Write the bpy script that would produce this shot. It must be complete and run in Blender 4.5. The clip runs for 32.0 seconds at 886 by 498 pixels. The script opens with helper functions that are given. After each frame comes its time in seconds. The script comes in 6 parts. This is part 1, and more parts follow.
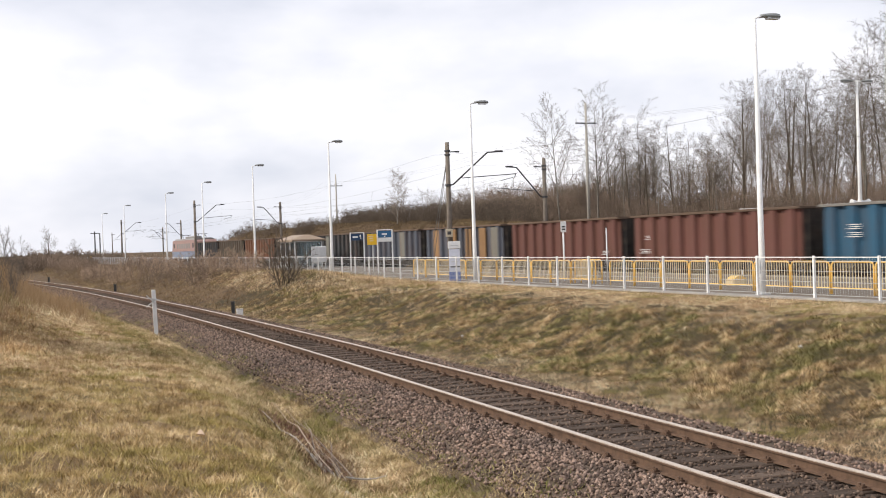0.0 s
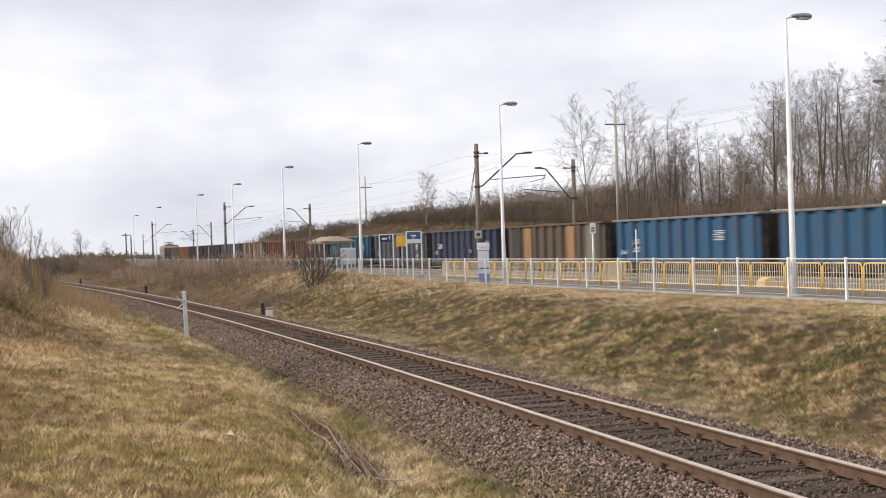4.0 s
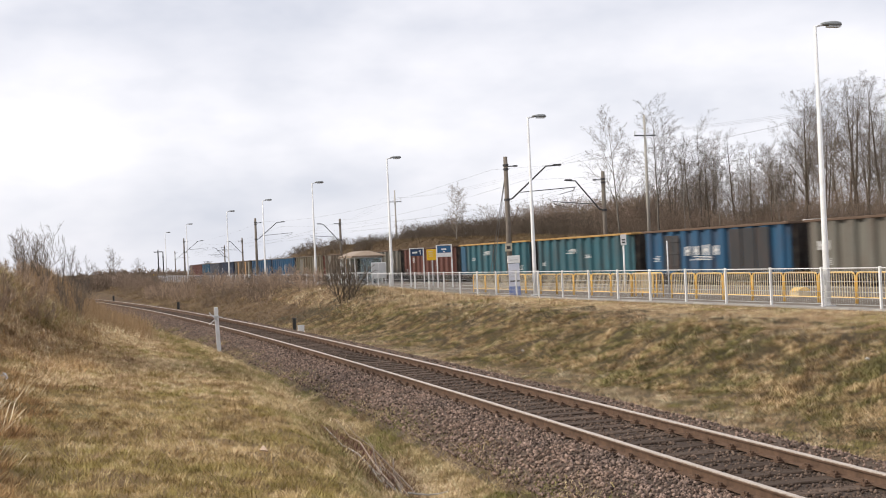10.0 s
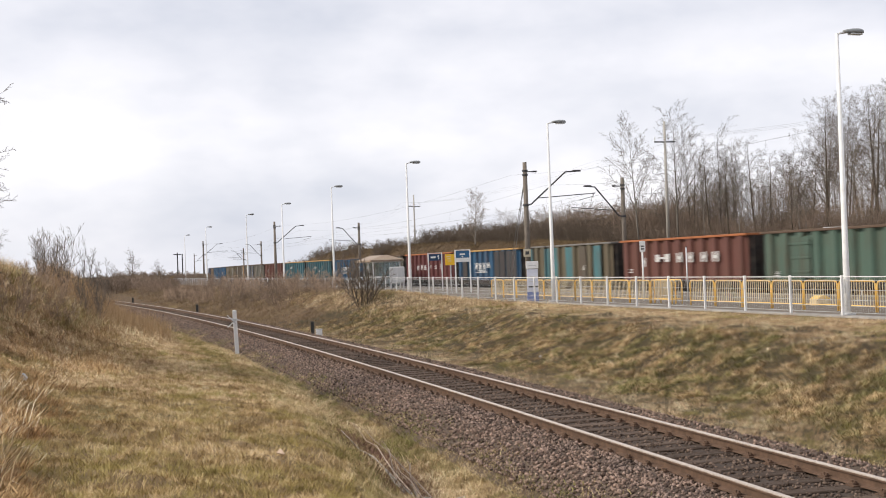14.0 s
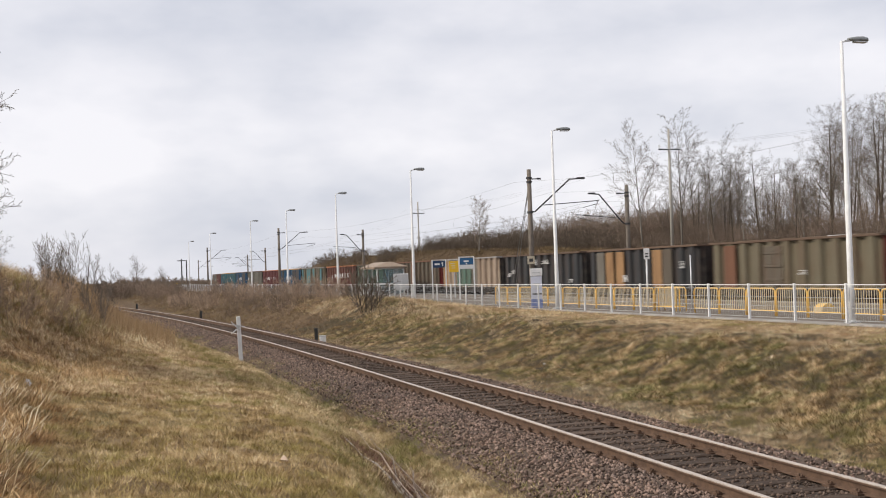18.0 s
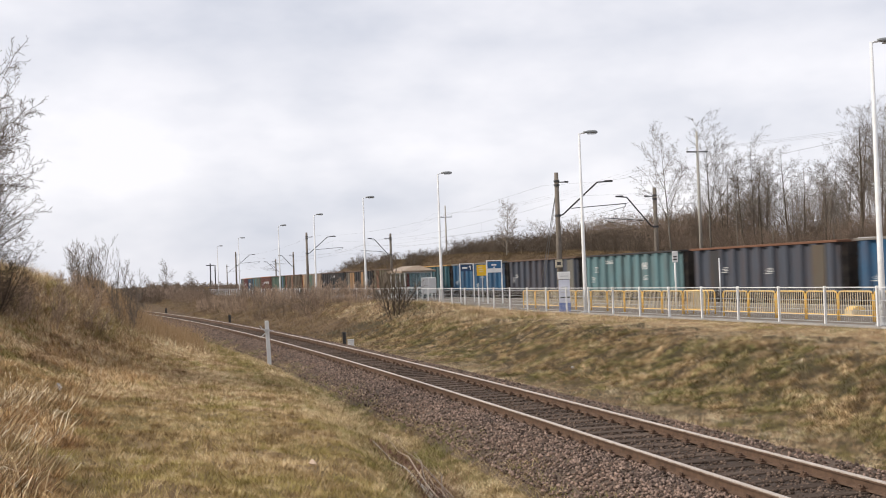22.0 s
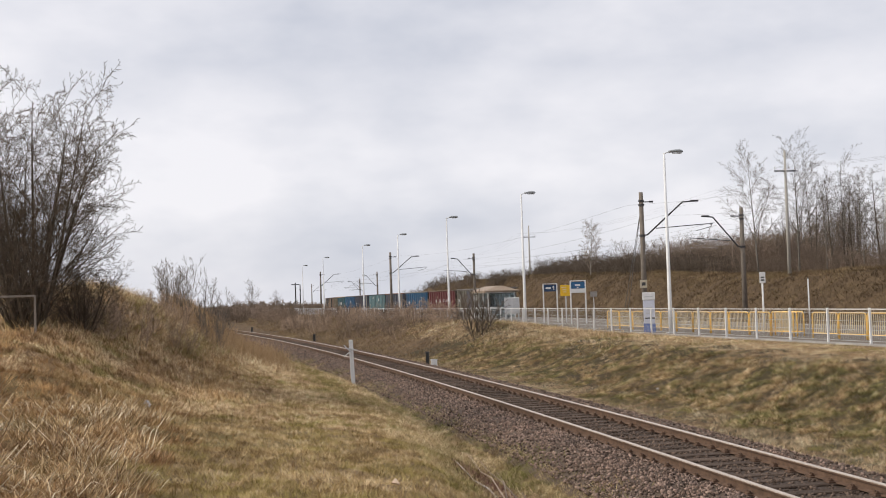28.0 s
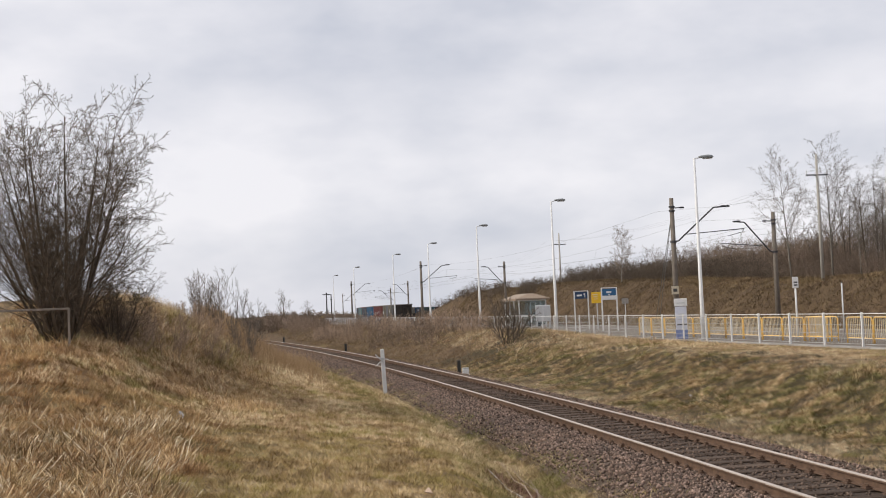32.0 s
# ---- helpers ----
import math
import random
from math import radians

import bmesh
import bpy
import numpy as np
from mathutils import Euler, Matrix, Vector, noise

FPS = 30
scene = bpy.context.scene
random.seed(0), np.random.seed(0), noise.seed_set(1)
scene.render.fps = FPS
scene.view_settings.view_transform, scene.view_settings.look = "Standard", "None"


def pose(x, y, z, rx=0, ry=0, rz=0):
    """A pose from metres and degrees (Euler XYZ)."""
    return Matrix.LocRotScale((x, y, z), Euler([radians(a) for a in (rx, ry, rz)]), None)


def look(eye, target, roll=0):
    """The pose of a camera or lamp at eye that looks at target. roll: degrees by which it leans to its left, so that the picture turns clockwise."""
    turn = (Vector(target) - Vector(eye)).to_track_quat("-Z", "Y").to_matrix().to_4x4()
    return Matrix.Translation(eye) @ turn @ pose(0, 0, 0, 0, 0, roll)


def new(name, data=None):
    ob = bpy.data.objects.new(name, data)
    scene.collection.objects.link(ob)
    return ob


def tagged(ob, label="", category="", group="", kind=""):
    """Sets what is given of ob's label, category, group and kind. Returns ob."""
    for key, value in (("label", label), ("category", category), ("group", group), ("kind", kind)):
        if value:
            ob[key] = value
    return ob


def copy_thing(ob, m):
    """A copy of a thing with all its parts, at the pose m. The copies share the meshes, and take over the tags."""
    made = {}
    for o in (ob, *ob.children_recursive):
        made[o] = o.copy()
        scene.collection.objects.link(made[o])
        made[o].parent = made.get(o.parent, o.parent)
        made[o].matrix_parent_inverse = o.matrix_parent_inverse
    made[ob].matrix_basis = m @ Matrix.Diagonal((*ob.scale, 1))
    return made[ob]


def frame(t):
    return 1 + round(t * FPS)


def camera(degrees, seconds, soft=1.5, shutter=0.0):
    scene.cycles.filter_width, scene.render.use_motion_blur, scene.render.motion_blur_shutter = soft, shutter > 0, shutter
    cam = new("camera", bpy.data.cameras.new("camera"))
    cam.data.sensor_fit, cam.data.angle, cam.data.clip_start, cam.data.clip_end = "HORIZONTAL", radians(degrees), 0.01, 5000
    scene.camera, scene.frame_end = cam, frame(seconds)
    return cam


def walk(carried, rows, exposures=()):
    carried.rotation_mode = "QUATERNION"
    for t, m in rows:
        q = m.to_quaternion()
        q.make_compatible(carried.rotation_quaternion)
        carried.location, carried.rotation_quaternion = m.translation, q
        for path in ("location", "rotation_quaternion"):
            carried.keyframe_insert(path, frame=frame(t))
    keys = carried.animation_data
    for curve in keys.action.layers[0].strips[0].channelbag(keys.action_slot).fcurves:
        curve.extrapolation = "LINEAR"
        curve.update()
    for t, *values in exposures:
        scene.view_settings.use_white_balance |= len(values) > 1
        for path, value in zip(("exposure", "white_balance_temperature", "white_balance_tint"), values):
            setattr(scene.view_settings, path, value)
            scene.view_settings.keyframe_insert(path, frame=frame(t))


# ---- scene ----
# The camera stands on a tripod on the left bank and pans: seconds, turn to the left, tilt up, roll (degrees)
EYE = Vector((0.0, 0.0, 2.613))
PAN = [
    (0, 0.000, -0.349, -1.868), (0.5, 0.115, -0.280, -1.923), (1, 0.349, -0.213, -1.956),
    (1.5, 0.637, -0.203, -2.011), (2, 0.833, -0.187, -2.024), (2.5, 0.959, -0.178, -2.005),
    (3, 1.028, -0.194, -1.929), (3.5, 1.191, -0.227, -1.902), (5.5, 1.677, -0.233, -1.892),
    (6, 1.802, -0.170, -1.937), (6.5, 1.913, -0.093, -2.026), (7, 2.046, 0.016, -2.090),
    (7.5, 2.149, 0.099, -2.141), (8, 2.257, 0.198, -2.200), (8.5, 2.401, 0.284, -2.311),
    (9, 2.558, 0.380, -2.367), (9.5, 2.639, 0.431, -2.462), (10, 2.732, 0.447, -2.532),
    (10.5, 2.908, 0.465, -2.552), (11, 3.070, 0.511, -2.558), (11.5, 3.240, 0.582, -2.493),
    (12, 3.386, 0.592, -2.447), (12.5, 3.367, 0.577, -2.363), (13, 3.401, 0.620, -2.213),
    (13.5, 3.467, 0.648, -2.095), (14, 3.582, 0.709, -2.032), (14.5, 3.673, 0.777, -2.006),
    (16.5, 3.782, 0.992, -1.921), (17, 3.749, 0.987, -1.912), (17.5, 3.720, 1.006, -1.900),
    (18, 3.756, 1.038, -1.882), (18.5, 3.825, 1.071, -1.898), (19, 3.938, 1.131, -1.886),
    (19.5, 4.049, 1.213, -1.920), (20, 4.139, 1.249, -1.947), (20.5, 4.337, 1.230, -1.961),
    (21, 4.541, 1.226, -2.032), (21.5, 4.797, 1.243, -2.104), (22, 5.031, 1.255, -2.064),
    (22.5, 5.301, 1.334, -1.917), (23, 5.654, 1.418, -1.812), (23.5, 5.984, 1.469, -1.763),
    (24, 6.273, 1.541, -1.785), (24.5, 6.491, 1.653, -1.785), (25, 6.857, 1.771, -1.812),
    (25.5, 7.203, 1.866, -1.845), (27.5, 8.632, 2.263, -1.843), (28, 8.866, 2.313, -1.846),
    (28.5, 9.022, 2.358, -1.873), (29, 9.215, 2.350, -1.987), (29.5, 9.370, 2.360, -2.086),
    (30, 9.527, 2.437, -2.188), (30.5, 9.686, 2.484, -2.254), (31, 9.846, 2.578, -2.314),
    (31.5, 10.051, 2.689, -2.381), (32, 10.258, 2.763, -2.438),
]


def aim(yaw, tilt, roll):
    y, p = radians(yaw), radians(tilt)
    way = Vector((-math.sin(y) * math.cos(p), math.cos(y) * math.cos(p), math.sin(p)))
    return look(EYE, EYE + way * 10, roll)


cam = camera(39.53, 32.0, soft=1.0, shutter=0.65)
EXPOSED = [(0.0, 0.33), (2.0, 0.23), (6.0, 0.23), (13.0, 0.24), (17.0, 0.15), (19.0, 0.06), (21.0, 0.16), (23.0, 0.18), (25.0, 0.1), (28.0, 0.04), (32.0, 0.01)]
walk(cam, [(t, aim(a, b, c)) for t, a, b, c in PAN], EXPOSED)

# ---- light: a bright overcast sky and a weak, wide sun ----
SUN_UP, SUN_TURN = 35.0, 256.0


def build_light():
    w = bpy.data.worlds.new("overcast_sky")
    scene.world = w
    w.use_nodes = True
    nt = w.node_tree
    nt.nodes.clear()
    N, L = nt.nodes.new, nt.links.new
    out, bg = N("ShaderNodeOutputWorld"), N("ShaderNodeBackground")
    sky = N("ShaderNodeTexSky")
    sky.sky_type, sky.sun_disc = "NISHITA", False
    sky.sun_elevation, sky.sun_rotation = radians(SUN_UP), radians(SUN_TURN)
    dim = N("ShaderNodeMix")
    dim.data_type, dim.blend_type = "RGBA", "MULTIPLY"
    dim.inputs[0].default_value = 1.0
    dim.inputs[7].default_value = (0.1, 0.1, 0.1, 1)
    L(sky.outputs[0], dim.inputs[6])
    tc, mp = N("ShaderNodeTexCoord"), N("ShaderNodeMapping")
    mp.inputs["Location"].default_value = CLOUD_SHIFT
    mp.inputs["Scale"].default_value = (1.0, 1.0, 2.2)
    L(tc.outputs["Generated"], mp.inputs["Vector"])
    big, fine = N("ShaderNodeTexNoise"), N("ShaderNodeTexNoise")
    for n, sc, de, ro in ((big, 3.4, 5.0, 0.5), (fine, 9.0, 4.0, 0.5)):
        n.inputs["Scale"].default_value, n.inputs["Detail"].default_value, n.inputs["Roughness"].default_value = sc, de, ro
        L(mp.outputs[0], n.inputs["Vector"])
    mix = N("ShaderNodeMath")
    mix.operation = "MULTIPLY_ADD"
    mix.inputs[1].default_value = 0.34
    L(fine.outputs[0], mix.inputs[0])
    L(big.outputs[0], mix.inputs[2])
    ramp = N("ShaderNodeValToRGB")
    ramp.color_ramp.elements[0].position, ramp.color_ramp.elements[0].color = 0.64, (*CLOUD_DARK, 1)
    ramp.color_ramp.elements[1].position, ramp.color_ramp.elements[1].color = 0.98, (*CLOUD_LIGHT, 1)
    # cloud banks: a bright one some eight degrees up, a grey one over it
    split, bank = N("ShaderNodeSeparateXYZ"), N("ShaderNodeValToRGB")
    L(tc.outputs["Generated"], split.inputs[0])
    sway = N("ShaderNodeMath")
    sway.operation = "MULTIPLY_ADD"
    sway.inputs[1].default_value = 0.09
    L(big.outputs[0], sway.inputs[0])
    L(split.outputs[2], sway.inputs[2])
    els = bank.color_ramp.elements
    while len(els) < len(CLOUD_BANKS):
        els.new(0.5)
    for e, (at, v) in zip(els, CLOUD_BANKS):
        e.position, e.color = at, (v, v, v, 1)
    L(sway.outputs[0], bank.inputs[0])
    tall = N("ShaderNodeMath")
    tall.operation = "MULTIPLY_ADD"
    tall.inputs[1].default_value = 0.3
    L(bank.outputs[0], tall.inputs[0])
    L(mix.outputs[0], tall.inputs[2])
    L(tall.outputs[0], ramp.inputs[0])
    cover = N("ShaderNodeMix")
    cover.data_type = "RGBA"
    cover.inputs[0].default_value = 0.93
    L(dim.outputs[2], cover.inputs[6])
    L(ramp.outputs[0], cover.inputs[7])
    L(cover.outputs[2], bg.inputs["Color"])
    bg.inputs["Strength"].default_value = 1.0
    L(bg.outputs[0], out.inputs[0])
    sun = new("sun", bpy.data.lights.new("sun", "SUN"))
    sun.data.energy, sun.data.angle, sun.data.color = 2.75, radians(9), (1.0, 0.92, 0.8)
    a, e = radians(SUN_TURN), radians(SUN_UP)
    src = Vector((math.sin(a) * math.cos(e), math.cos(a) * math.cos(e), math.sin(e)))
    sun.matrix_world = look(src * 200, (0, 0, 0))


CLOUD_SHIFT = (0.35, 0.1, 0.2)
CLOUD_DARK, CLOUD_LIGHT = (0.58, 0.605, 0.69), (0.915, 0.9, 0.94)
CLOUD_BANKS = [(0.0, 0.4), (0.1, 0.38), (0.165, 0.75), (0.2, 0.72), (0.235, 0.32), (0.285, 0.5), (0.5, 0.5)]
build_light()


# ---- materials ----
def surf(name, c1, c2, scale=8.0, rough=0.8, metal=0.0, bump=0.3, fine=60.0, stain=None, stain_scale=1.2, stain_amount=0.5,
         stretch=(1, 1, 1), vary=0.0, island=0.0, coords="Object", dist=0.01):
    """A weathered surface: two tones in grain, a broader stain, relief, and a shift from piece to piece."""
    m = bpy.data.materials.new(name)
    m.use_nodes = True
    nt = m.node_tree
    N, L = nt.nodes.new, nt.links.new
    b = nt.nodes["Principled BSDF"]
    tc, mp = N("ShaderNodeTexCoord"), N("ShaderNodeMapping")
    mp.inputs["Scale"].default_value = stretch
    L(tc.outputs[coords], mp.inputs["Vector"])
    vec = mp.outputs[0]
    info = N("ShaderNodeObjectInfo")
    if vary:
        off = N("ShaderNodeVectorMath")
        off.operation = "MULTIPLY_ADD"
        off.inputs[1].default_value = (37.0, 23.0, 51.0)
        L(info.outputs["Random"], off.inputs[0])
        L(mp.outputs[0], off.inputs[2])
        vec = off.outputs[0]

    def nz(sc, de, ro=0.6):
        n = N("ShaderNodeTexNoise")
        n.inputs["Scale"].default_value, n.inputs["Detail"].default_value, n.inputs["Roughness"].default_value = sc, de, ro
        L(vec, n.inputs["Vector"])
        return n.outputs[0]

    def mixed(fac, a, c, kind="MIX"):
        n = N("ShaderNodeMix")
        n.data_type, n.blend_type = "RGBA", kind
        for sock, val in ((n.inputs[0], fac), (n.inputs[6], a), (n.inputs[7], c)):
            if isinstance(val, (int, float)):
                sock.default_value = val
            elif isinstance(val, tuple):
                sock.default_value = (*val, 1)
            else:
                L(val, sock)
        return n.outputs[2]

    def ranged(v, lo, hi, a=0.0, c=1.0):
        n = N("ShaderNodeMapRange")
        n.inputs[1].default_value, n.inputs[2].default_value, n.inputs[3].default_value, n.inputs[4].default_value = lo, hi, a, c
        L(v, n.inputs[0])
        return n.outputs[0]

    g, f = nz(scale, 4), nz(fine, 3)
    col = mixed(ranged(g, 0.32, 0.68), c1, c2)
    if stain:
        col = mixed(ranged(nz(stain_scale, 5, 0.65), 0.45, 0.7, 0.0, stain_amount), col, stain)
    col = mixed(0.35, col, mixed(ranged(f, 0.3, 0.7), (0.55, 0.55, 0.55), (1.25, 1.25, 1.25)), "MULTIPLY")
    if vary:
        col = mixed(1.0, col, ranged(info.outputs["Random"], 0, 1, 1 - vary, 1 + vary), "MULTIPLY")
    if island:
        geo = N("ShaderNodeNewGeometry")
        col = mixed(1.0, col, ranged(geo.outputs["Random Per Island"], 0, 1, 1 - island, 1 + island), "MULTIPLY")
    L(col, b.inputs["Base Color"])
    b.inputs["Metallic"].default_value = metal
    L(ranged(f, 0.2, 0.8, max(0.05, rough - 0.12), min(1.0, rough + 0.1)), b.inputs["Roughness"])
    b.inputs["Specular IOR Level"].default_value = 0.12 if rough >= 0.88 else 0.4
    if bump:
        bp = N("ShaderNodeBump")
        bp.inputs["Strength"].default_value, bp.inputs["Distance"].default_value = bump, dist
        s = N("ShaderNodeMath")
        s.operation = "MULTIPLY_ADD"
        s.inputs[1].default_value = 0.5
        L(f, s.inputs[0])
        L(g, s.inputs[2])
        L(s.outputs[0], bp.inputs["Height"])
        L(bp.outputs[0], b.inputs["Normal"])
    return m


def grass_mat(name, tones, spread=0.35, green=None, share=0.5, patch=1.0):
    """Dead winter blades: a tone from the ramp for each tuft and blade, and fresher tufts in patches."""
    m = bpy.data.materials.new(name)
    m.use_nodes = True
    nt = m.node_tree
    N, L = nt.nodes.new, nt.links.new
    b = nt.nodes["Principled BSDF"]
    geo, tc = N("ShaderNodeNewGeometry"), N("ShaderNodeTexCoord")

    def ramp_of(cs):
        ramp = N("ShaderNodeValToRGB")
        els = ramp.color_ramp.elements
        while len(els) < len(cs):
            els.new(0.5)
        for i, c in enumerate(cs):
            els[i].position, els[i].color = i / (len(cs) - 1), (*c, 1)
        return ramp

    def nz(sc, de):
        n = N("ShaderNodeTexNoise")
        n.inputs["Scale"].default_value, n.inputs["Detail"].default_value = sc, de
        L(tc.outputs["Object"], n.inputs["Vector"])
        return n.outputs[0]

    def madd(v, k, w):
        n = N("ShaderNodeMath")
        n.operation = "MULTIPLY_ADD"
        n.inputs[1].default_value = k
        L(v, n.inputs[0])
        L(w, n.inputs[2])
        return n.outputs[0]

    def ranged(v, lo, hi, c):
        n = N("ShaderNodeMapRange")
        n.inputs[1].default_value, n.inputs[2].default_value, n.inputs[4].default_value = lo, hi, c
        L(v, n.inputs[0])
        return n.outputs[0]

    tone = ranged(madd(nz(5.0, 2), 1.7, nz(0.9, 3)), 1.13, 1.57, 1.0 - spread)
    v = madd(geo.outputs["Random Per Island"], spread, tone)
    ramp = ramp_of(tones)
    L(v, ramp.inputs[0])
    col = ramp.outputs[0]
    if green:
        fresh = ramp_of(green)
        L(v, fresh.inputs[0])
        mix = N("ShaderNodeMix")
        mix.data_type = "RGBA"
        L(ranged(madd(nz(3.4, 2), 0.9, nz(patch, 3)), 1.0 - 0.2 * share, 1.16 - 0.2 * share, 1.0), mix.inputs[0])
        L(col, mix.inputs[6])
        L(fresh.outputs[0], mix.inputs[7])
        col = mix.outputs[2]
    L(col, b.inputs["Base Color"])
    b.inputs["Roughness"].default_value = 0.8
    b.inputs["Specular IOR Level"].default_value = 0.15
    return m


def glass_mat(name, tint):
    m = bpy.data.materials.new(name)
    m.use_nodes = True
    b = m.node_tree.nodes["Principled BSDF"]
    b.inputs["Base Color"].default_value = (*tint, 1)
    b.inputs["Roughness"].default_value = 0.05
    b.inputs["Transmission Weight"].default_value = 0.9
    b.inputs["IOR"].default_value = 1.1
    return m


M_BALLAST = surf("ballast_bed", (0.085, 0.062, 0.05), (0.2, 0.148, 0.115), 30, 0.95, bump=0.9, fine=90, stain=(0.075, 0.06, 0.038), stain_scale=0.8, dist=0.03)
M_STONE = surf("ballast_stone", (0.15, 0.1, 0.078), (0.285, 0.207, 0.165), 9, 0.92, bump=0.4, fine=120, island=0.75, stain=(0.13, 0.108, 0.1), stain_scale=0.7)
M_STONED = surf("oily_ballast_stone", (0.09, 0.063, 0.05), (0.165, 0.12, 0.092), 9, 0.9, bump=0.4, fine=120, island=0.6, stain=(0.06, 0.046, 0.04), stain_scale=0.7)
M_OILY = surf("oily_ballast", (0.06, 0.046, 0.038), (0.11, 0.084, 0.068), 20, 0.95, bump=0.8, fine=80, dist=0.03)
M_SLEEPER = surf("sleeper_wood", (0.06, 0.042, 0.032), (0.125, 0.09, 0.07), 6, 0.9, bump=0.7, fine=50, stretch=(0.6, 6, 6), vary=0.3, stain=(0.14, 0.11, 0.085), stain_scale=2)
M_RAIL = surf("rusty_rail", (0.09, 0.053, 0.034), (0.15, 0.09, 0.058), 8, 0.85, bump=0.3, fine=120)
M_RAILHEAD = surf("worn_rail_head", (0.46, 0.39, 0.33), (0.58, 0.5, 0.43), 3, 0.5, 0.3, bump=0.1, fine=60, stretch=(0.2, 3, 3))
M_CONC = surf("grey_concrete", (0.29, 0.27, 0.25), (0.38, 0.36, 0.33), 5, 0.9, bump=0.3, stain=(0.22, 0.2, 0.18), vary=0.12)
M_PAVE = surf("paving", (0.15, 0.128, 0.105), (0.22, 0.188, 0.155), 4, 0.95, bump=0.3, fine=40, stain=(0.13, 0.112, 0.092), stain_scale=0.5)
M_WHITE = surf("white_paint", (0.72, 0.72, 0.72), (0.8, 0.8, 0.79), 3, 0.5, bump=0.05, stain=(0.55, 0.53, 0.5), stain_scale=1.6, stain_amount=0.4, vary=0.06)
M_GALV = surf("galvanised_steel", (0.5, 0.51, 0.52), (0.62, 0.62, 0.62), 12, 0.5, 0.3, bump=0.05, vary=0.05)
M_YELLOW = surf("yellow_paint", (0.86, 0.52, 0.11), (0.92, 0.6, 0.18), 5, 0.5, bump=0.05, stain=(0.62, 0.42, 0.14), stain_amount=0.3, vary=0.08)
M_PALEYEL = surf("faded_yellow_bar", (0.6, 0.48, 0.3), (0.7, 0.6, 0.42), 5, 0.55, bump=0.05, vary=0.08)
M_BLUE = surf("blue_sign", (0.012, 0.04, 0.1), (0.02, 0.055, 0.13), 4, 0.4, bump=0)
M_BLUE2 = surf("light_blue_sign", (0.02, 0.1, 0.22), (0.035, 0.13, 0.27), 4, 0.4, bump=0)
M_SIGNY = surf("yellow_sign", (0.78, 0.46, 0.02), (0.82, 0.5, 0.04), 4, 0.4, bump=0)
M_BLACK = surf("black_paint", (0.015, 0.015, 0.017), (0.03, 0.03, 0.03), 8, 0.6, bump=0.1)
M_IRON = surf("dark_iron", (0.05, 0.05, 0.055), (0.09, 0.085, 0.085), 9, 0.7, 0.3, bump=0.15)
M_POLE = surf("weathered_concrete_pole", (0.17, 0.145, 0.12), (0.27, 0.23, 0.195), 4, 0.9, bump=0.3, fine=40, stretch=(3, 3, 0.7), stain=(0.16, 0.14, 0.12), vary=0.15)
M_WOODP = surf("grey_wood_pole", (0.38, 0.355, 0.32), (0.5, 0.47, 0.42), 6, 0.9, bump=0.3, stretch=(4, 4, 0.5))
M_WIRE = surf("copper_wire", (0.14, 0.135, 0.13), (0.2, 0.19, 0.18), 9, 0.6, 0.3, bump=0)
M_BARK = surf("dark_bark", (0.085, 0.068, 0.052), (0.16, 0.13, 0.1), 5, 0.95, bump=0.5, stretch=(3, 3, 0.8), vary=0.2)
M_BARK2 = surf("grey_bark", (0.2, 0.18, 0.155), (0.32, 0.29, 0.25), 5, 0.95, bump=0.4, stretch=(3, 3, 0.8), vary=0.25)
M_TWIGP = surf("pale_twig", (0.2, 0.155, 0.12), (0.3, 0.24, 0.19), 3, 0.9, bump=0, island=0.3, vary=0.25)
M_HEAD = surf("lamp_housing", (0.2, 0.21, 0.21), (0.28, 0.29, 0.29), 6, 0.5, 0.2, bump=0.05)
M_TWIG = surf("brown_twig", (0.13, 0.107, 0.088), (0.22, 0.183, 0.15), 3, 0.9, bump=0, island=0.3, vary=0.25)
M_TWIGD = surf("dark_twig", (0.1, 0.079, 0.06), (0.18, 0.142, 0.11), 3, 0.9, bump=0, island=0.35, vary=0.2)
M_BRUSH = surf("brush_twig", (0.17, 0.13, 0.1), (0.29, 0.222, 0.172), 3, 0.9, bump=0, island=0.4, vary=0.35)
M_SHRUB = surf("shrub_twig", (0.26, 0.19, 0.138), (0.44, 0.33, 0.245), 3, 0.9, bump=0, island=0.4, vary=0.3)
M_GLASS = glass_mat("shelter_glass", (0.6, 0.68, 0.7))
M_LAMP = surf("lamp_glass", (0.6, 0.62, 0.63), (0.7, 0.72, 0.73), 5, 0.25, bump=0)
M_ROOF = surf("polycarbonate_roof", (0.27, 0.2, 0.14), (0.35, 0.27, 0.2), 4, 0.6, bump=0.1)
M_EARTH = surf("winter_ground", (0.15, 0.1, 0.056), (0.3, 0.212, 0.12), 2.2, 0.95, bump=0.8, fine=24, stain=(0.14, 0.13, 0.045), stain_scale=0.35, stain_amount=0.75, dist=0.06)
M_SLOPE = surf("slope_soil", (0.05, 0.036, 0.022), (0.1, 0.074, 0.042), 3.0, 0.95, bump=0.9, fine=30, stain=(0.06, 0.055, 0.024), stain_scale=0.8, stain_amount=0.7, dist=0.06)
M_HILL = surf("brown_hillside", (0.07, 0.047, 0.029), (0.15, 0.102, 0.06), 0.7, 0.95, bump=0.8, fine=10, stain=(0.13, 0.092, 0.05), stain_scale=0.25, stain_amount=0.5, dist=0.1)
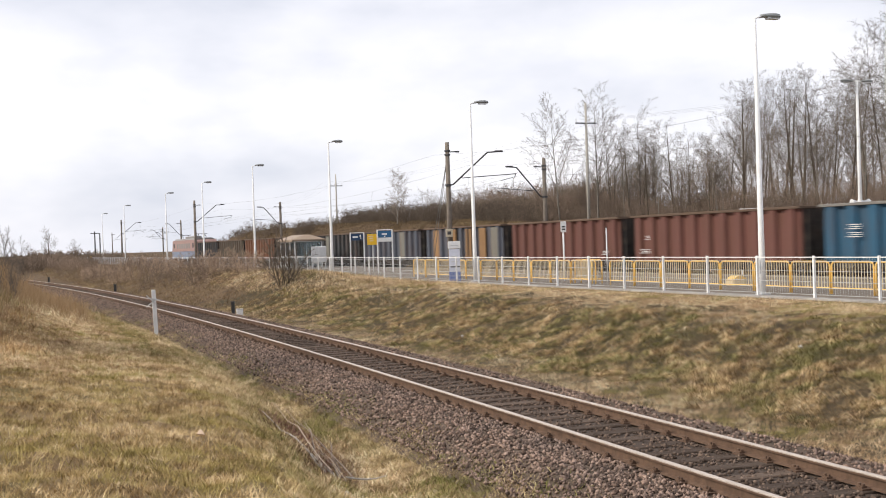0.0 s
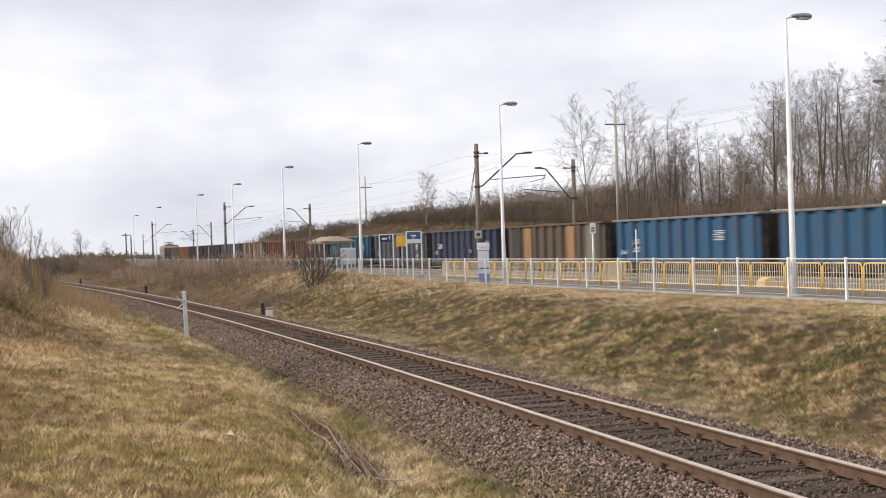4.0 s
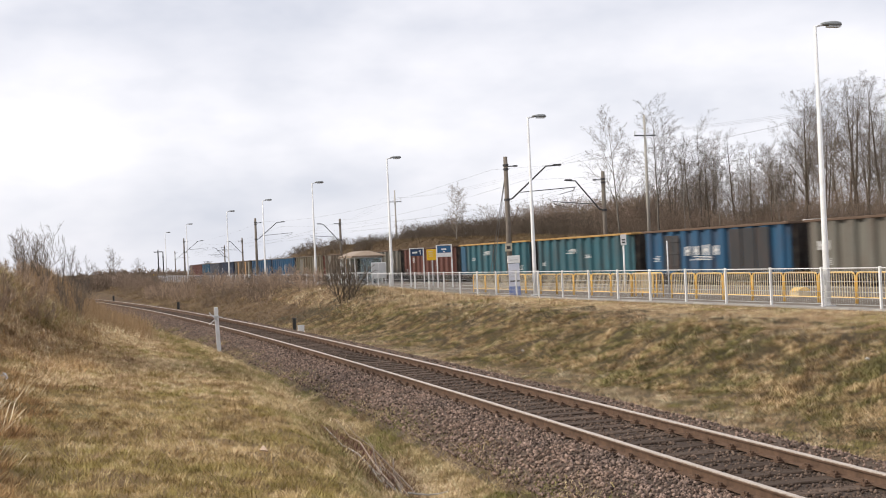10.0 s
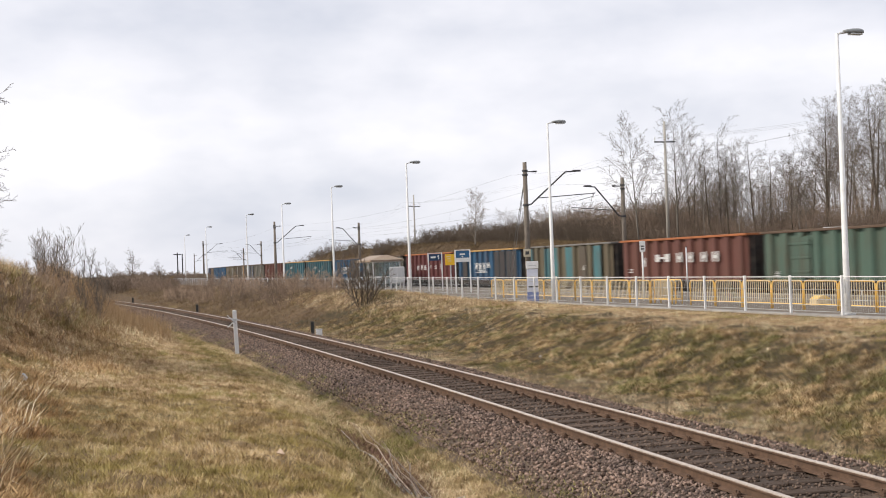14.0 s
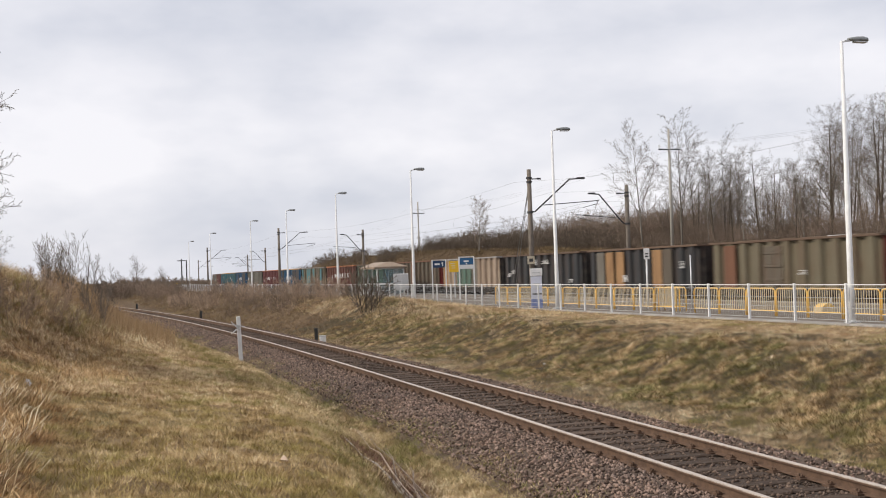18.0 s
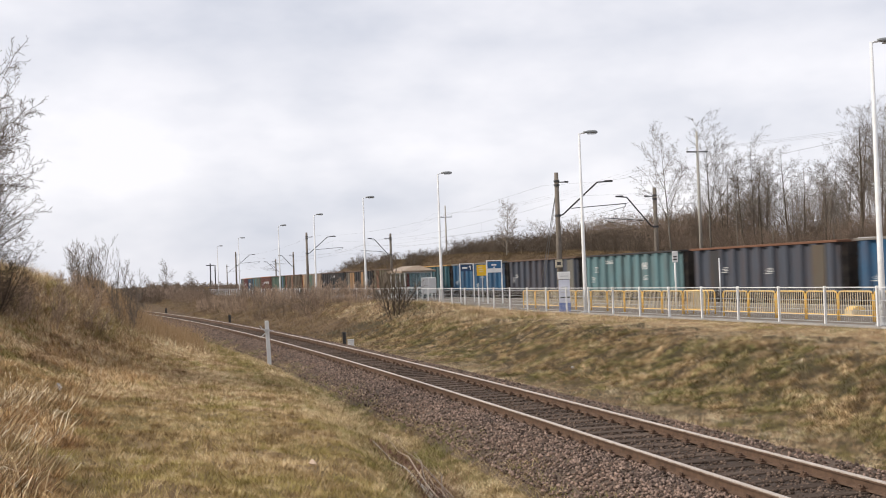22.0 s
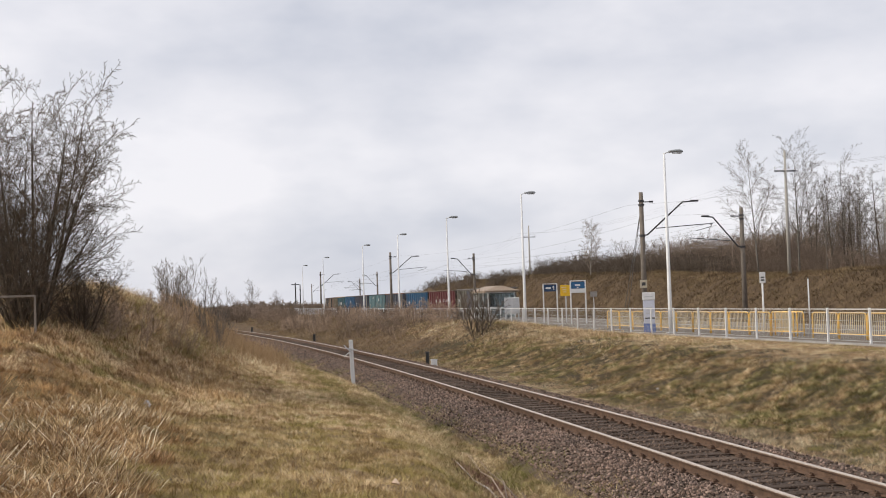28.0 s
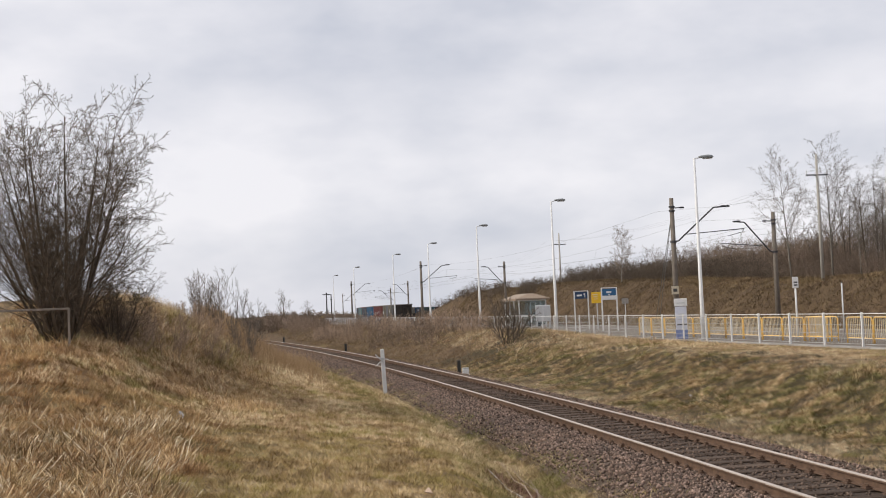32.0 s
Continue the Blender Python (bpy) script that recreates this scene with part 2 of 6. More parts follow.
M_GRASS_L = grass_mat("dry_bank_grass", [(0.11, 0.066, 0.032), (0.29, 0.195, 0.088), (0.5, 0.36, 0.18), (0.68, 0.51, 0.29), (0.84, 0.69, 0.44)], 0.3, [(0.17, 0.13, 0.045), (0.28, 0.22, 0.075), (0.41, 0.325, 0.12), (0.55, 0.45, 0.19)], 0.45, 0.5)
M_GRASS_R = grass_mat("slope_grass", [(0.132, 0.0858, 0.0451), (0.308, 0.209, 0.106), (0.506, 0.358, 0.182), (0.704, 0.506, 0.281), (0.88, 0.715, 0.44)], 0.3, [(0.099, 0.088, 0.0363), (0.209, 0.187, 0.0726), (0.33, 0.292, 0.119), (0.484, 0.413, 0.182)], 0.55, 0.8)
M_REED = grass_mat("reed_straw", [(0.288, 0.186, 0.102), (0.396, 0.27, 0.15), (0.504, 0.36, 0.216)], 0.7)
M_BROWN = grass_mat("brown_grass", [(0.0975, 0.0637, 0.039), (0.182, 0.122, 0.0715), (0.305, 0.215, 0.124), (0.468, 0.345, 0.202)], 0.3, [(0.13, 0.091, 0.0481), (0.215, 0.153, 0.078), (0.325, 0.24, 0.124)], 0.5, 0.2)
M_HILLGRASS = grass_mat("hill_grass", [(0.055, 0.037, 0.024), (0.1, 0.069, 0.043), (0.17, 0.12, 0.072), (0.27, 0.2, 0.12)], 0.3, [(0.12, 0.086, 0.046), (0.19, 0.138, 0.072), (0.26, 0.195, 0.105)], 0.35, 0.2)
M_STRAW = grass_mat("pale_straw", [(0.0938, 0.0537, 0.0275), (0.25, 0.163, 0.0813), (0.525, 0.375, 0.206), (0.88, 0.712, 0.45)], 0.75)
M_BANK = grass_mat("brown_bank_grass", [(0.15, 0.0844, 0.0469), (0.338, 0.206, 0.103), (0.581, 0.375, 0.188), (0.88, 0.656, 0.356)], 0.3, [(0.15, 0.105, 0.046), (0.29, 0.205, 0.09), (0.47, 0.35, 0.16)], 0.15, 0.7)
M_PALE = grass_mat("bleached_straw", [(0.24, 0.15, 0.0862), (0.479, 0.33, 0.192), (0.719, 0.539, 0.341), (0.88, 0.802, 0.551)], 0.35, [(0.156, 0.132, 0.0419), (0.288, 0.24, 0.0839), (0.431, 0.36, 0.143)], 0.15, 0.6)
M_BLEACH = grass_mat("bleached_blades", [(0.45, 0.35, 0.22), (0.68, 0.57, 0.4), (0.85, 0.76, 0.58)], 0.8)
M_REDSTEM = grass_mat("dead_stems", [(0.09, 0.05, 0.038), (0.17, 0.09, 0.066), (0.26, 0.155, 0.115)], 0.7)
M_DITCH = grass_mat("ditch_grass", [(0.17, 0.115, 0.058), (0.34, 0.25, 0.125), (0.54, 0.42, 0.23), (0.74, 0.6, 0.38)], 0.3, [(0.11, 0.105, 0.035), (0.2, 0.185, 0.062), (0.31, 0.28, 0.105)], 0.55, 0.6)


# ---- mesh tools ----
class Build:
    """Collects vertices and faces of one mesh."""

    def __init__(self):
        self.v, self.f, self.mi, self.m = [], [], [], 0

    def add(self, vs, fs):
        o = len(self.v)
        self.v.extend(tuple(p) for p in vs)
        self.f.extend(tuple(i + o for i in q) for q in fs)
        self.mi.extend([self.m] * len(fs))
        return self

    def box(self, x0, x1, y0, y1, z0, z1, b=0.0):
        if b <= 0:
            vs = [(x, y, z) for z in (z0, z1) for x, y in ((x0, y0), (x1, y0), (x1, y1), (x0, y1))]
            return self.add(vs, [(3, 2, 1, 0), (4, 5, 6, 7), (0, 1, 5, 4), (1, 2, 6, 5), (2, 3, 7, 6), (3, 0, 4, 7)])
        vs = []
        for z, k in ((z0, b), (z0 + b, 0), (z1 - b, 0), (z1, b)):
            vs += [(x0 + k, y0 + k, z), (x1 - k, y0 + k, z), (x1 - k, y1 - k, z), (x0 + k, y1 - k, z)]
        fs = [(3, 2, 1, 0), (12, 13, 14, 15)]
        for r in range(3):
            fs += [(4 * r + i, 4 * r + (i + 1) % 4, 4 * r + 4 + (i + 1) % 4, 4 * r + 4 + i) for i in range(4)]
        return self.add(vs, fs)

    def tube(self, pts, radii, n=6, cap=True, squash=1.0):
        pts = [Vector(p) for p in pts]
        if isinstance(radii, (int, float)):
            radii = [radii] * len(pts)
        vs, fs = [], []
        for i, p in enumerate(pts):
            d = (pts[min(i + 1, len(pts) - 1)] - pts[max(i - 1, 0)]).normalized()
            a = d.cross(Vector((0, 0, 1)) if abs(d.z) < 0.9 else Vector((1, 0, 0))).normalized()
            c = d.cross(a)
            for k in range(n):
                w = 2 * math.pi * (k + 0.5) / n
                vs.append(p + (a * math.cos(w) + c * math.sin(w) * squash) * radii[i])
        for i in range(len(pts) - 1):
            for k in range(n):
                fs.append((i * n + k, i * n + (k + 1) % n, (i + 1) * n + (k + 1) % n, (i + 1) * n + k))
        if cap:
            fs += [tuple(range(n - 1, -1, -1)), tuple(range((len(pts) - 1) * n, len(pts) * n))]
        return self.add(vs, fs)

    def prism(self, outline, axis, a, b):
        """An outline of (p, q) pairs swept from a to b along an axis (0, 1 or 2)."""
        n = len(outline)

        def at(pq, w):
            r = list(pq)
            r.insert(axis, w)
            return tuple(r)

        vs = [at(q, a) for q in outline] + [at(q, b) for q in outline]
        fs = [tuple(range(n - 1, -1, -1)), tuple(range(n, 2 * n))]
        fs += [(i, (i + 1) % n, n + (i + 1) % n, n + i) for i in range(n)]
        return self.add(vs, fs)

    def mesh(self, name, mats, smooth=False):
        me = bpy.data.meshes.new(name)
        me.from_pydata(self.v, [], self.f)
        for m in (mats if isinstance(mats, (list, tuple)) else [mats]):
            me.materials.append(m)
        me.polygons.foreach_set("material_index", self.mi)
        if smooth:
            me.shade_smooth()
        bm = bmesh.new()
        bm.from_mesh(me)
        bmesh.ops.recalc_face_normals(bm, faces=bm.faces)
        bm.to_mesh(me)
        bm.free()
        return me


def quick_mesh(name, verts, faces, mat, smooth=False):
    """A large mesh from arrays, all faces with as many corners."""
    me = bpy.data.meshes.new(name)
    n, k = faces.shape
    me.vertices.add(len(verts))
    me.vertices.foreach_set("co", np.asarray(verts, np.float32).ravel())
    me.loops.add(n * k)
    me.loops.foreach_set("vertex_index", faces.astype(np.int32).ravel())
    me.polygons.add(n)
    me.polygons.foreach_set("loop_start", np.arange(0, n * k, k, dtype=np.int32))
    me.update(calc_edges=True)
    me.materials.append(mat)
    if smooth:
        me.shade_smooth()
    return me


def part(name, b, mat, parent, label="", smooth=False, at=None):
    ob = new(name, b if isinstance(b, bpy.types.Mesh) else b.mesh(name, mat, smooth))
    ob.parent = parent
    if at is not None:
        ob.matrix_basis = at
    return tagged(ob, label)


def thing(name, label, category, m=None, group="", kind=""):
    ob = new(name)
    ob.empty_display_size = 0.2
    if m is not None:
        ob.matrix_basis = m
    return tagged(ob, label, category, group, kind)


# ---- plan: the lower line, the platform's line and the main line ----
FENCE_AT, HEAD = np.array((10.693, 30.258)), 0.3835
ALONG = np.array((-math.sin(HEAD), math.cos(HEAD)))
ACROSS = np.array((math.cos(HEAD), math.sin(HEAD)))
BRANCH_FOOT, BRANCH_TIP = (-1.45, 15.9), (-2.85, 20.4)
PLAT_Z, MAIN_Z = 0.79, 0.20
MAIN_D, SECOND_D, CURVE_AT, CURVE_R = 11.45, 15.6, 158.0, 780.0


def low_x(y):
    return 8.088 - 0.3306 * y - 0.0006 * y * y


def low_slope(y):
    return -0.3306 - 0.0012 * y


def plat(s, d, z=PLAT_Z):
    """A place on the platform: s along it, d across from the fence."""
    p = FENCE_AT + ALONG * s + ACROSS * d
    return Vector((p[0], p[1], z))


def plat_pose(s, d, z=PLAT_Z, turn=0.0):
    """x runs along the platform, away from the camera; y to the camera's side."""
    return Matrix.Translation(plat(s, d, z)) @ pose(0, 0, 0, 0, 0, 90 + math.degrees(HEAD) + turn)


def main_line(s, d):
    """Place and heading on the main line at s; d across."""
    if s <= CURVE_AT:
        return plat(s, d), HEAD
    c = FENCE_AT + ALONG * CURVE_AT + ACROSS * (MAIN_D + CURVE_R)
    h = HEAD - (s - CURVE_AT) / CURVE_R
    r = CURVE_R + MAIN_D - d
    return Vector((c[0] - math.cos(h) * r, c[1] - math.sin(h) * r, PLAT_Z)), h


def by_ray(ratio, d):
    """The plan's place at d across from the fence, on the ray x = ratio * y from the camera."""
    a = FENCE_AT + ACROSS * d
    s = (a[0] - ratio * a[1]) / (ratio * ALONG[1] - ALONG[0])
    p = a + ALONG * s
    return p[0], p[1]


def ss(a, b, x):
    t = np.clip((x - a) / (b - a), 0, 1)
    return t * t * (3 - 2 * t)


def wob(x, y, k, seed=0.0):
    return (np.sin(x * k + 1.3 + seed) * np.cos(y * k * 0.83 + 0.7 + seed) + np.sin(x * k * 2.1 + y * k * 1.7 + seed * 2) * 0.5) / 1.5


def lumps(x, y, size, seed=0):
    """Smooth random relief from -1 to 1, with lumps of about that size in metres."""
    table = np.random.default_rng(900 + seed).uniform(-1, 1, (256, 256))
    p, q = np.asarray(x, float) / size, np.asarray(y, float) / size
    p, q = p * 0.83 + q * 0.56, q * 0.83 - p * 0.56
    i, j = np.floor(p).astype(int), np.floor(q).astype(int)
    f, g = p - i, q - j
    f, g = f * f * (3 - 2 * f), g * g * (3 - 2 * g)
    i, j, i1, j1 = i % 256, j % 256, (i + 1) % 256, (j + 1) % 256
    return (table[i, j] * (1 - f) + table[i1, j] * f) * (1 - g) + (table[i, j1] * (1 - f) + table[i1, j1] * f) * g


def bank_foot(y):
    """Where the upper bank begins to rise, across from the lower track."""
    return np.interp(y, [24, 30, 40, 50, 58, 90], [8.4, 8.1, 7.1, 5.9, 5.0, 4.8])


def shelf_edge(y):
    """Place across and height of the grassy shelf's rounded edge over the ditch."""
    return (np.interp(y, [8, 15, 20, 26, 33, 42, 57, 80], [5.9, 5.25, 4.75, 4.25, 3.95, 3.6, 3.8, 3.9]),
            np.interp(y, [8, 15, 20, 26, 33, 42, 57], [0.38, 0.34, 0.26, 0.14, 0.1, -0.02, -0.06]))


def ground_z(x, y):
    x, y = np.asarray(x, float), np.asarray(y, float)
    yy = np.clip(y, -60, 230)
    xc = low_x(yy) + (y - yy) * low_slope(yy)
    u = (xc - x) / np.sqrt(1 + low_slope(yy) ** 2)
    px, py = x - FENCE_AT[0], y - FENCE_AT[1]
    s = px * ALONG[0] + py * ALONG[1]
    d = px * ACROSS[0] + py * ACROSS[1]
    d2 = d - np.where(s > CURVE_AT, (s - CURVE_AT) ** 2 / (2 * CURVE_R), 0)
    # left side: ditch, shelf with a rounded edge, upper bank
    foot = bank_foot(y)
    ue, ze = shelf_edge(y)
    top = 1.05 + 1.15 * ss(6, 30, y) + 0.35 * ss(35, 70, y)
    floor_z = -0.58 + 0.05 * lumps(x, y, 0.7, 1)
    shelf = floor_z + (ze - floor_z) * ss(ue - 1.75, ue + 0.25, u) + 0.125 * np.clip(u - ue, 0, 4.5)
    left = shelf + np.maximum(top - shelf, 0.2) * ss(foot - 0.2, foot + 3.7, u)
    left = left + 1.8 * ss(16, 40, u) * ss(20, 50, y)
    rough = 0.05 * lumps(x, y, 1.3, 2) + 0.05 * lumps(x, y, 0.5, 3)
    left = left + rough * (ss(3.0, 4.0, u) + 1.3 * ss(foot - 0.5, foot + 1.5, u))
    left = np.where(u < 2.9, np.where(u < 2.6, -0.5, -0.5 - 0.08 * ss(2.6, 2.9, u)), left)
    left = left + 0.85 * np.exp(-((x + 14.3) ** 2 + (y - 33.8) ** 2) / 14.0) + 1.2 * np.exp(-((x + 20.5) ** 2 + (y - 37.0) ** 2) / 18.0)
    left = left + 0.5 * np.exp(-((x + 17.5) ** 2 + (y - 43.0) ** 2) / 16.0)
    # right slope up to the platform's edge
    v = -u
    span = np.maximum(v - 2.4 + (-0.35 - d), 0.3)
    t = np.clip((v - 2.4) / span, 0, 1)
    rise = 0.84 * ss(0.12, 0.64, t) + 0.16 * t
    hump = 0.42 * ss(30, 42, s) * (1 - ss(62, 95, s) * 0.55) * np.exp(-((d + 2.6) / 2.0) ** 2)
    relief = 0.09 * lumps(x, y, 1.6, 4) + 0.055 * lumps(x, y, 0.6, 5)
    right = -0.5 + (PLAT_Z - 0.06 + 0.5) * rise + hump + relief * ss(0.08, 0.3, t) * (1 - ss(0.66, 0.9, t)) + 0.25 * relief * ss(0.6, 0.8, t) * (1 - ss(0.93, 1.0, t))
    flat = PLAT_Z - 0.03
    right = np.where(d > -0.35, flat, right)
    right = np.where(d2 > 9.7, MAIN_Z - 0.28, right)
    # cutting and hill beyond the main line
    brow = 3.75 + 0.85 * ss(65, 105, s) + 0.7 * ss(105, 135, s) - 2.4 * ss(190, 300, s)
    hill = MAIN_Z - 0.28 + (brow - MAIN_Z + 0.28) * ss(20.5, 28.5, d2) + 0.8 * ss(29, 60, d2) + (0.3 * lumps(x, y, 4.0, 7) + 0.16 * lumps(x, y, 1.6, 8)) * ss(21, 25, d2)
    right = np.where(d2 > 19.0, hill, right)
    right = np.where((s > 262) & (d2 <= 9.7), np.minimum(right, flat - 0.5 * ss(262, 300, s)), right)
    z = np.where(u >= 0, left, right)
    # the far country lies level
    far = ss(230, 330, np.hypot(x, y))
    return z * (1 - far) + (-0.4) * far


def spread(parts):
    """Grid lines from (from, to, step) stretches."""
    xs = []
    for a, b, st in parts:
        xs.extend(np.arange(a, b, st))
    return np.array(xs + [parts[-1][1]])


def build_ground():
    a = spread([(-2500, -300, 440), (-300, -80, 22), (-80, -30, 3), (-30, 26, 0.17), (26, 46, 0.5), (46, 100, 3), (100, 320, 20), (320, 2520, 440)])
    y = spread([(-400, -60, 40), (-60, -4, 4), (-4, 8, 0.6), (8, 56, 0.19), (56, 90, 0.6), (90, 240, 2.0), (240, 400, 16), (400, 3200, 280)])
    A, Y = np.meshgrid(a, y)
    X = A - 0.375 * np.clip(Y, -400, 260)
    Z = ground_z(X, Y)
    n, m = Y.shape
    idx = np.arange(n * m).reshape(n, m)
    f = np.stack([idx[:-1, :-1], idx[:-1, 1:], idx[1:, 1:], idx[1:, :-1]], -1).reshape(-1, 4)
    me = quick_mesh("ground", np.stack([X, Y, Z], -1).reshape(-1, 3), f, M_EARTH, True)
    me.materials.append(M_HILL)
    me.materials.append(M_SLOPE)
    cx, cy = (X[:-1, :-1] + X[1:, 1:]) / 2 - FENCE_AT[0], (Y[:-1, :-1] + Y[1:, 1:]) / 2 - FENCE_AT[1]
    s, d = cx * ALONG[0] + cy * ALONG[1], cx * ACROSS[0] + cy * ACROSS[1]
    edge = 2.0 * np.sin(s * 0.23) + 1.5 * np.sin(s * 0.61 + 1)
    brown = (d > 10) | ((s > 46 + 3 * edge) & (d > -8.5)) | (s > 95)
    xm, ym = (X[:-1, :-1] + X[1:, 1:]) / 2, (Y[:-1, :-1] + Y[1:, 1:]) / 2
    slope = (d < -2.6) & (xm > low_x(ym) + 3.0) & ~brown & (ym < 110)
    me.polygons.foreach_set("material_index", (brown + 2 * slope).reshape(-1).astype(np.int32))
    tagged(new("ground", me), "dry winter grass and bare earth along the railway", "ground", kind="structure")


build_ground()


# ---- the lower single track ----
def low_frame(y, u, z):
    """Place beside the lower track: y down the line, u to the left of its middle."""
    sl = low_slope(y)
    k = 1 / math.sqrt(1 + sl * sl)
    return Vector((low_x(y) - u * k, y + u * k * sl, z))


def sweep(outline, y0, y1, step, place):
    """A cross-section of (u, z) pairs along a line."""
    ys = np.arange(y0, y1 + step, step)
    vs, fs, n = [], [], len(outline)
    for y in ys:
        vs += [place(float(y), u, z) for u, z in outline]
    for i in range(len(ys) - 1):
        fs += [(i * n + k, i * n + (k + 1) % n, (i + 1) * n + (k + 1) % n, (i + 1) * n + k) for k in range(n)]
    fs += [tuple(range(n)), tuple(range((len(ys) - 1) * n, len(ys) * n))]
    return Build().add(vs, fs)


def rail_outline(u, top=0.0):
    web, head, foot = 0.009, 0.036, 0.065
    left = [(-foot, -0.15), (-foot, -0.138), (-web, -0.12), (-web, -0.045), (-head, -0.036), (-head, -0.006), (-head + 0.008, 0.0)]
    pts = left + [(-p, q) for p, q in reversed(left)]
    return [(u + p, top + q) for p, q in pts]


def build_low_track():
    bed = tagged(new("ballast_bed", sweep([(-2.75, -0.62), (-2.4, -0.48), (-1.75, -0.18), (-1.55, -0.155), (-0.95, -0.155), (-0.8, -0.185), (0.8, -0.185), (0.95, -0.155), (1.6, -0.155), (1.8, -0.19), (2.3, -0.37), (2.65, -0.6)],
                                          -30, 190, 2.0, low_frame).mesh("ballast_bed", M_BALLAST)), "reddish grey crushed stone ballast under the track", "ballast", kind="structure")
    track = thing("railway_track", "single track with rusty rails on dark sleepers", "railway track", kind="structure")
    part("oily_strip", sweep([(-0.68, -0.19), (-0.66, -0.178), (0.66, -0.178), (0.68, -0.19)], -30, 190, 2.0, low_frame), M_OILY, track, "dark oily ballast between the rails")
    for u in (-0.75, 0.75):
        r = part("rail", sweep(rail_outline(u), -30, 190, 2.0, low_frame), M_RAIL, track, "rusty steel rail")
        part("rail_head", sweep([(u - 0.038, -0.012), (u - 0.03, 0.004), (u + 0.03, 0.004), (u + 0.038, -0.012)], -30, 190, 2.0, low_frame), M_RAILHEAD, r, "shiny worn running surface")
    sl = Build().box(-1.25, 1.25, -0.12, 0.12, -0.3, -0.155, 0.012).mesh("sleeper", M_SLEEPER)
    pl = Build()
    for u in (-0.75, 0.75):
        pl.box(u - 0.16, u + 0.16, -0.085, 0.085, -0.154, -0.135)
        for q in (-0.1, 0.1):
            pl.tube([(u + q, 0.03, -0.14), (u + q, 0.03, -0.085)], 0.022, 6)
            pl.tube([(u + q, -0.03, -0.14), (u + q, -0.03, -0.085)], 0.022, 6)
            pl.box(u + q - 0.035, u + q + 0.035, -0.05, 0.05, -0.135, -0.112)
    pl = pl.mesh("tie_plate", M_RAIL)
    y, rnd = 6.0, random.Random(4)
    while y < 128:
        m = Matrix.Translation(low_frame(y, rnd.uniform(-0.03, 0.03), rnd.uniform(-0.008, 0.008))) @ pose(0, 0, 0, 0, 0, -math.degrees(math.atan(low_slope(y))) + rnd.uniform(-1, 1))
        s = new("sleeper", sl)
        s.parent, s.matrix_basis = track, m
        if y < 70:
            p = new("tie_plates", pl)
            p.parent = s
        y += 0.6 / math.sqrt(1 + low_slope(y) ** 2)


build_low_track()


# ---- platform ----
def build_platform():
    b = Build()
    b.add([plat(s, d, z) for s in (-45, 262) for d, z in ((-0.1, 0.2), (9.75, -0.1), (9.75, PLAT_Z), (-0.1, PLAT_Z))],
          [(3, 2, 1, 0), (4, 5, 6, 7), (0, 1, 5, 4), (1, 2, 6, 5), (2, 3, 7, 6), (3, 0, 4, 7)])
    p = tagged(new("platform", b.mesh("platform", M_PAVE)), "long grey paved railway platform", "platform", kind="structure")
    part("path_strip", sweep([(0.0, PLAT_Z), (0.0, PLAT_Z + 0.012), (-0.3, PLAT_Z + 0.012), (-0.3, PLAT_Z)], -45, 262, 10.0, lambda s, u, z: plat(s, -u, z)), M_CONC, p, "pale concrete path along the fence")
    k = Build().box(-0.49, 0.49, -0.1, 0.06, -0.35, 0.02, 0.012).mesh("kerb_stone", M_CONC)
    for i in range(95):
        ob = new("kerb_stone", k)
        ob.parent, ob.matrix_basis = p, plat_pose(-14.0 + i * 1.0, -0.17)
    e = Build().box(-0.98, 0.98, -0.2, 0.3, -0.12, 0.03, 0.015).mesh("edge_slab", M_CONC)
    for i in range(110):
        ob = new("edge_slab", e)
        ob.parent, ob.matrix_basis = p, plat_pose(-18.0 + i * 2.0, 9.5)
    return p


build_platform()


def main_frame(s, u, z):
    p, h = main_line(s, MAIN_D)
    return Vector((p.x - math.cos(h) * u, p.y - math.sin(h) * u, z))


def second_frame(s, u, z):
    p, h = main_line(s, MAIN_D)
    q = u - (SECOND_D - MAIN_D)
    return Vector((p.x - math.cos(h) * q, p.y - math.sin(h) * q, z))


def build_main_tracks():
    for fr in (main_frame, second_frame):
        tagged(new("ballast_bed", sweep([(-2.0, MAIN_Z - 0.45), (-1.6, MAIN_Z - 0.17), (1.6, MAIN_Z - 0.17), (2.0, MAIN_Z - 0.45)], -460, 760, 10.0, fr).mesh("ballast_bed", M_BALLAST)),
               "grey crushed stone ballast of the main line", "ballast", kind="structure")
        t = thing("railway_track", "electrified main line track with steel rails", "railway track", kind="structure")
        for u in (-0.75, 0.75):
            part("rail", sweep(rail_outline(u, MAIN_Z), -460, 760, 10.0, fr), M_RAIL, t, "rusty steel rail")
        sl = Build().box(-1.25, 1.25, -0.12, 0.12, -0.3, -0.155, 0.01).mesh("sleeper", M_CONC)
        for i in range(110):
            s = i * 0.62 - 12
            ob = new("sleeper", sl)
            ob.parent, ob.matrix_basis = t, Matrix.Translation(fr(s, 0, MAIN_Z)) @ pose(0, 0, 0, 0, 0, math.degrees(HEAD))


build_main_tracks()


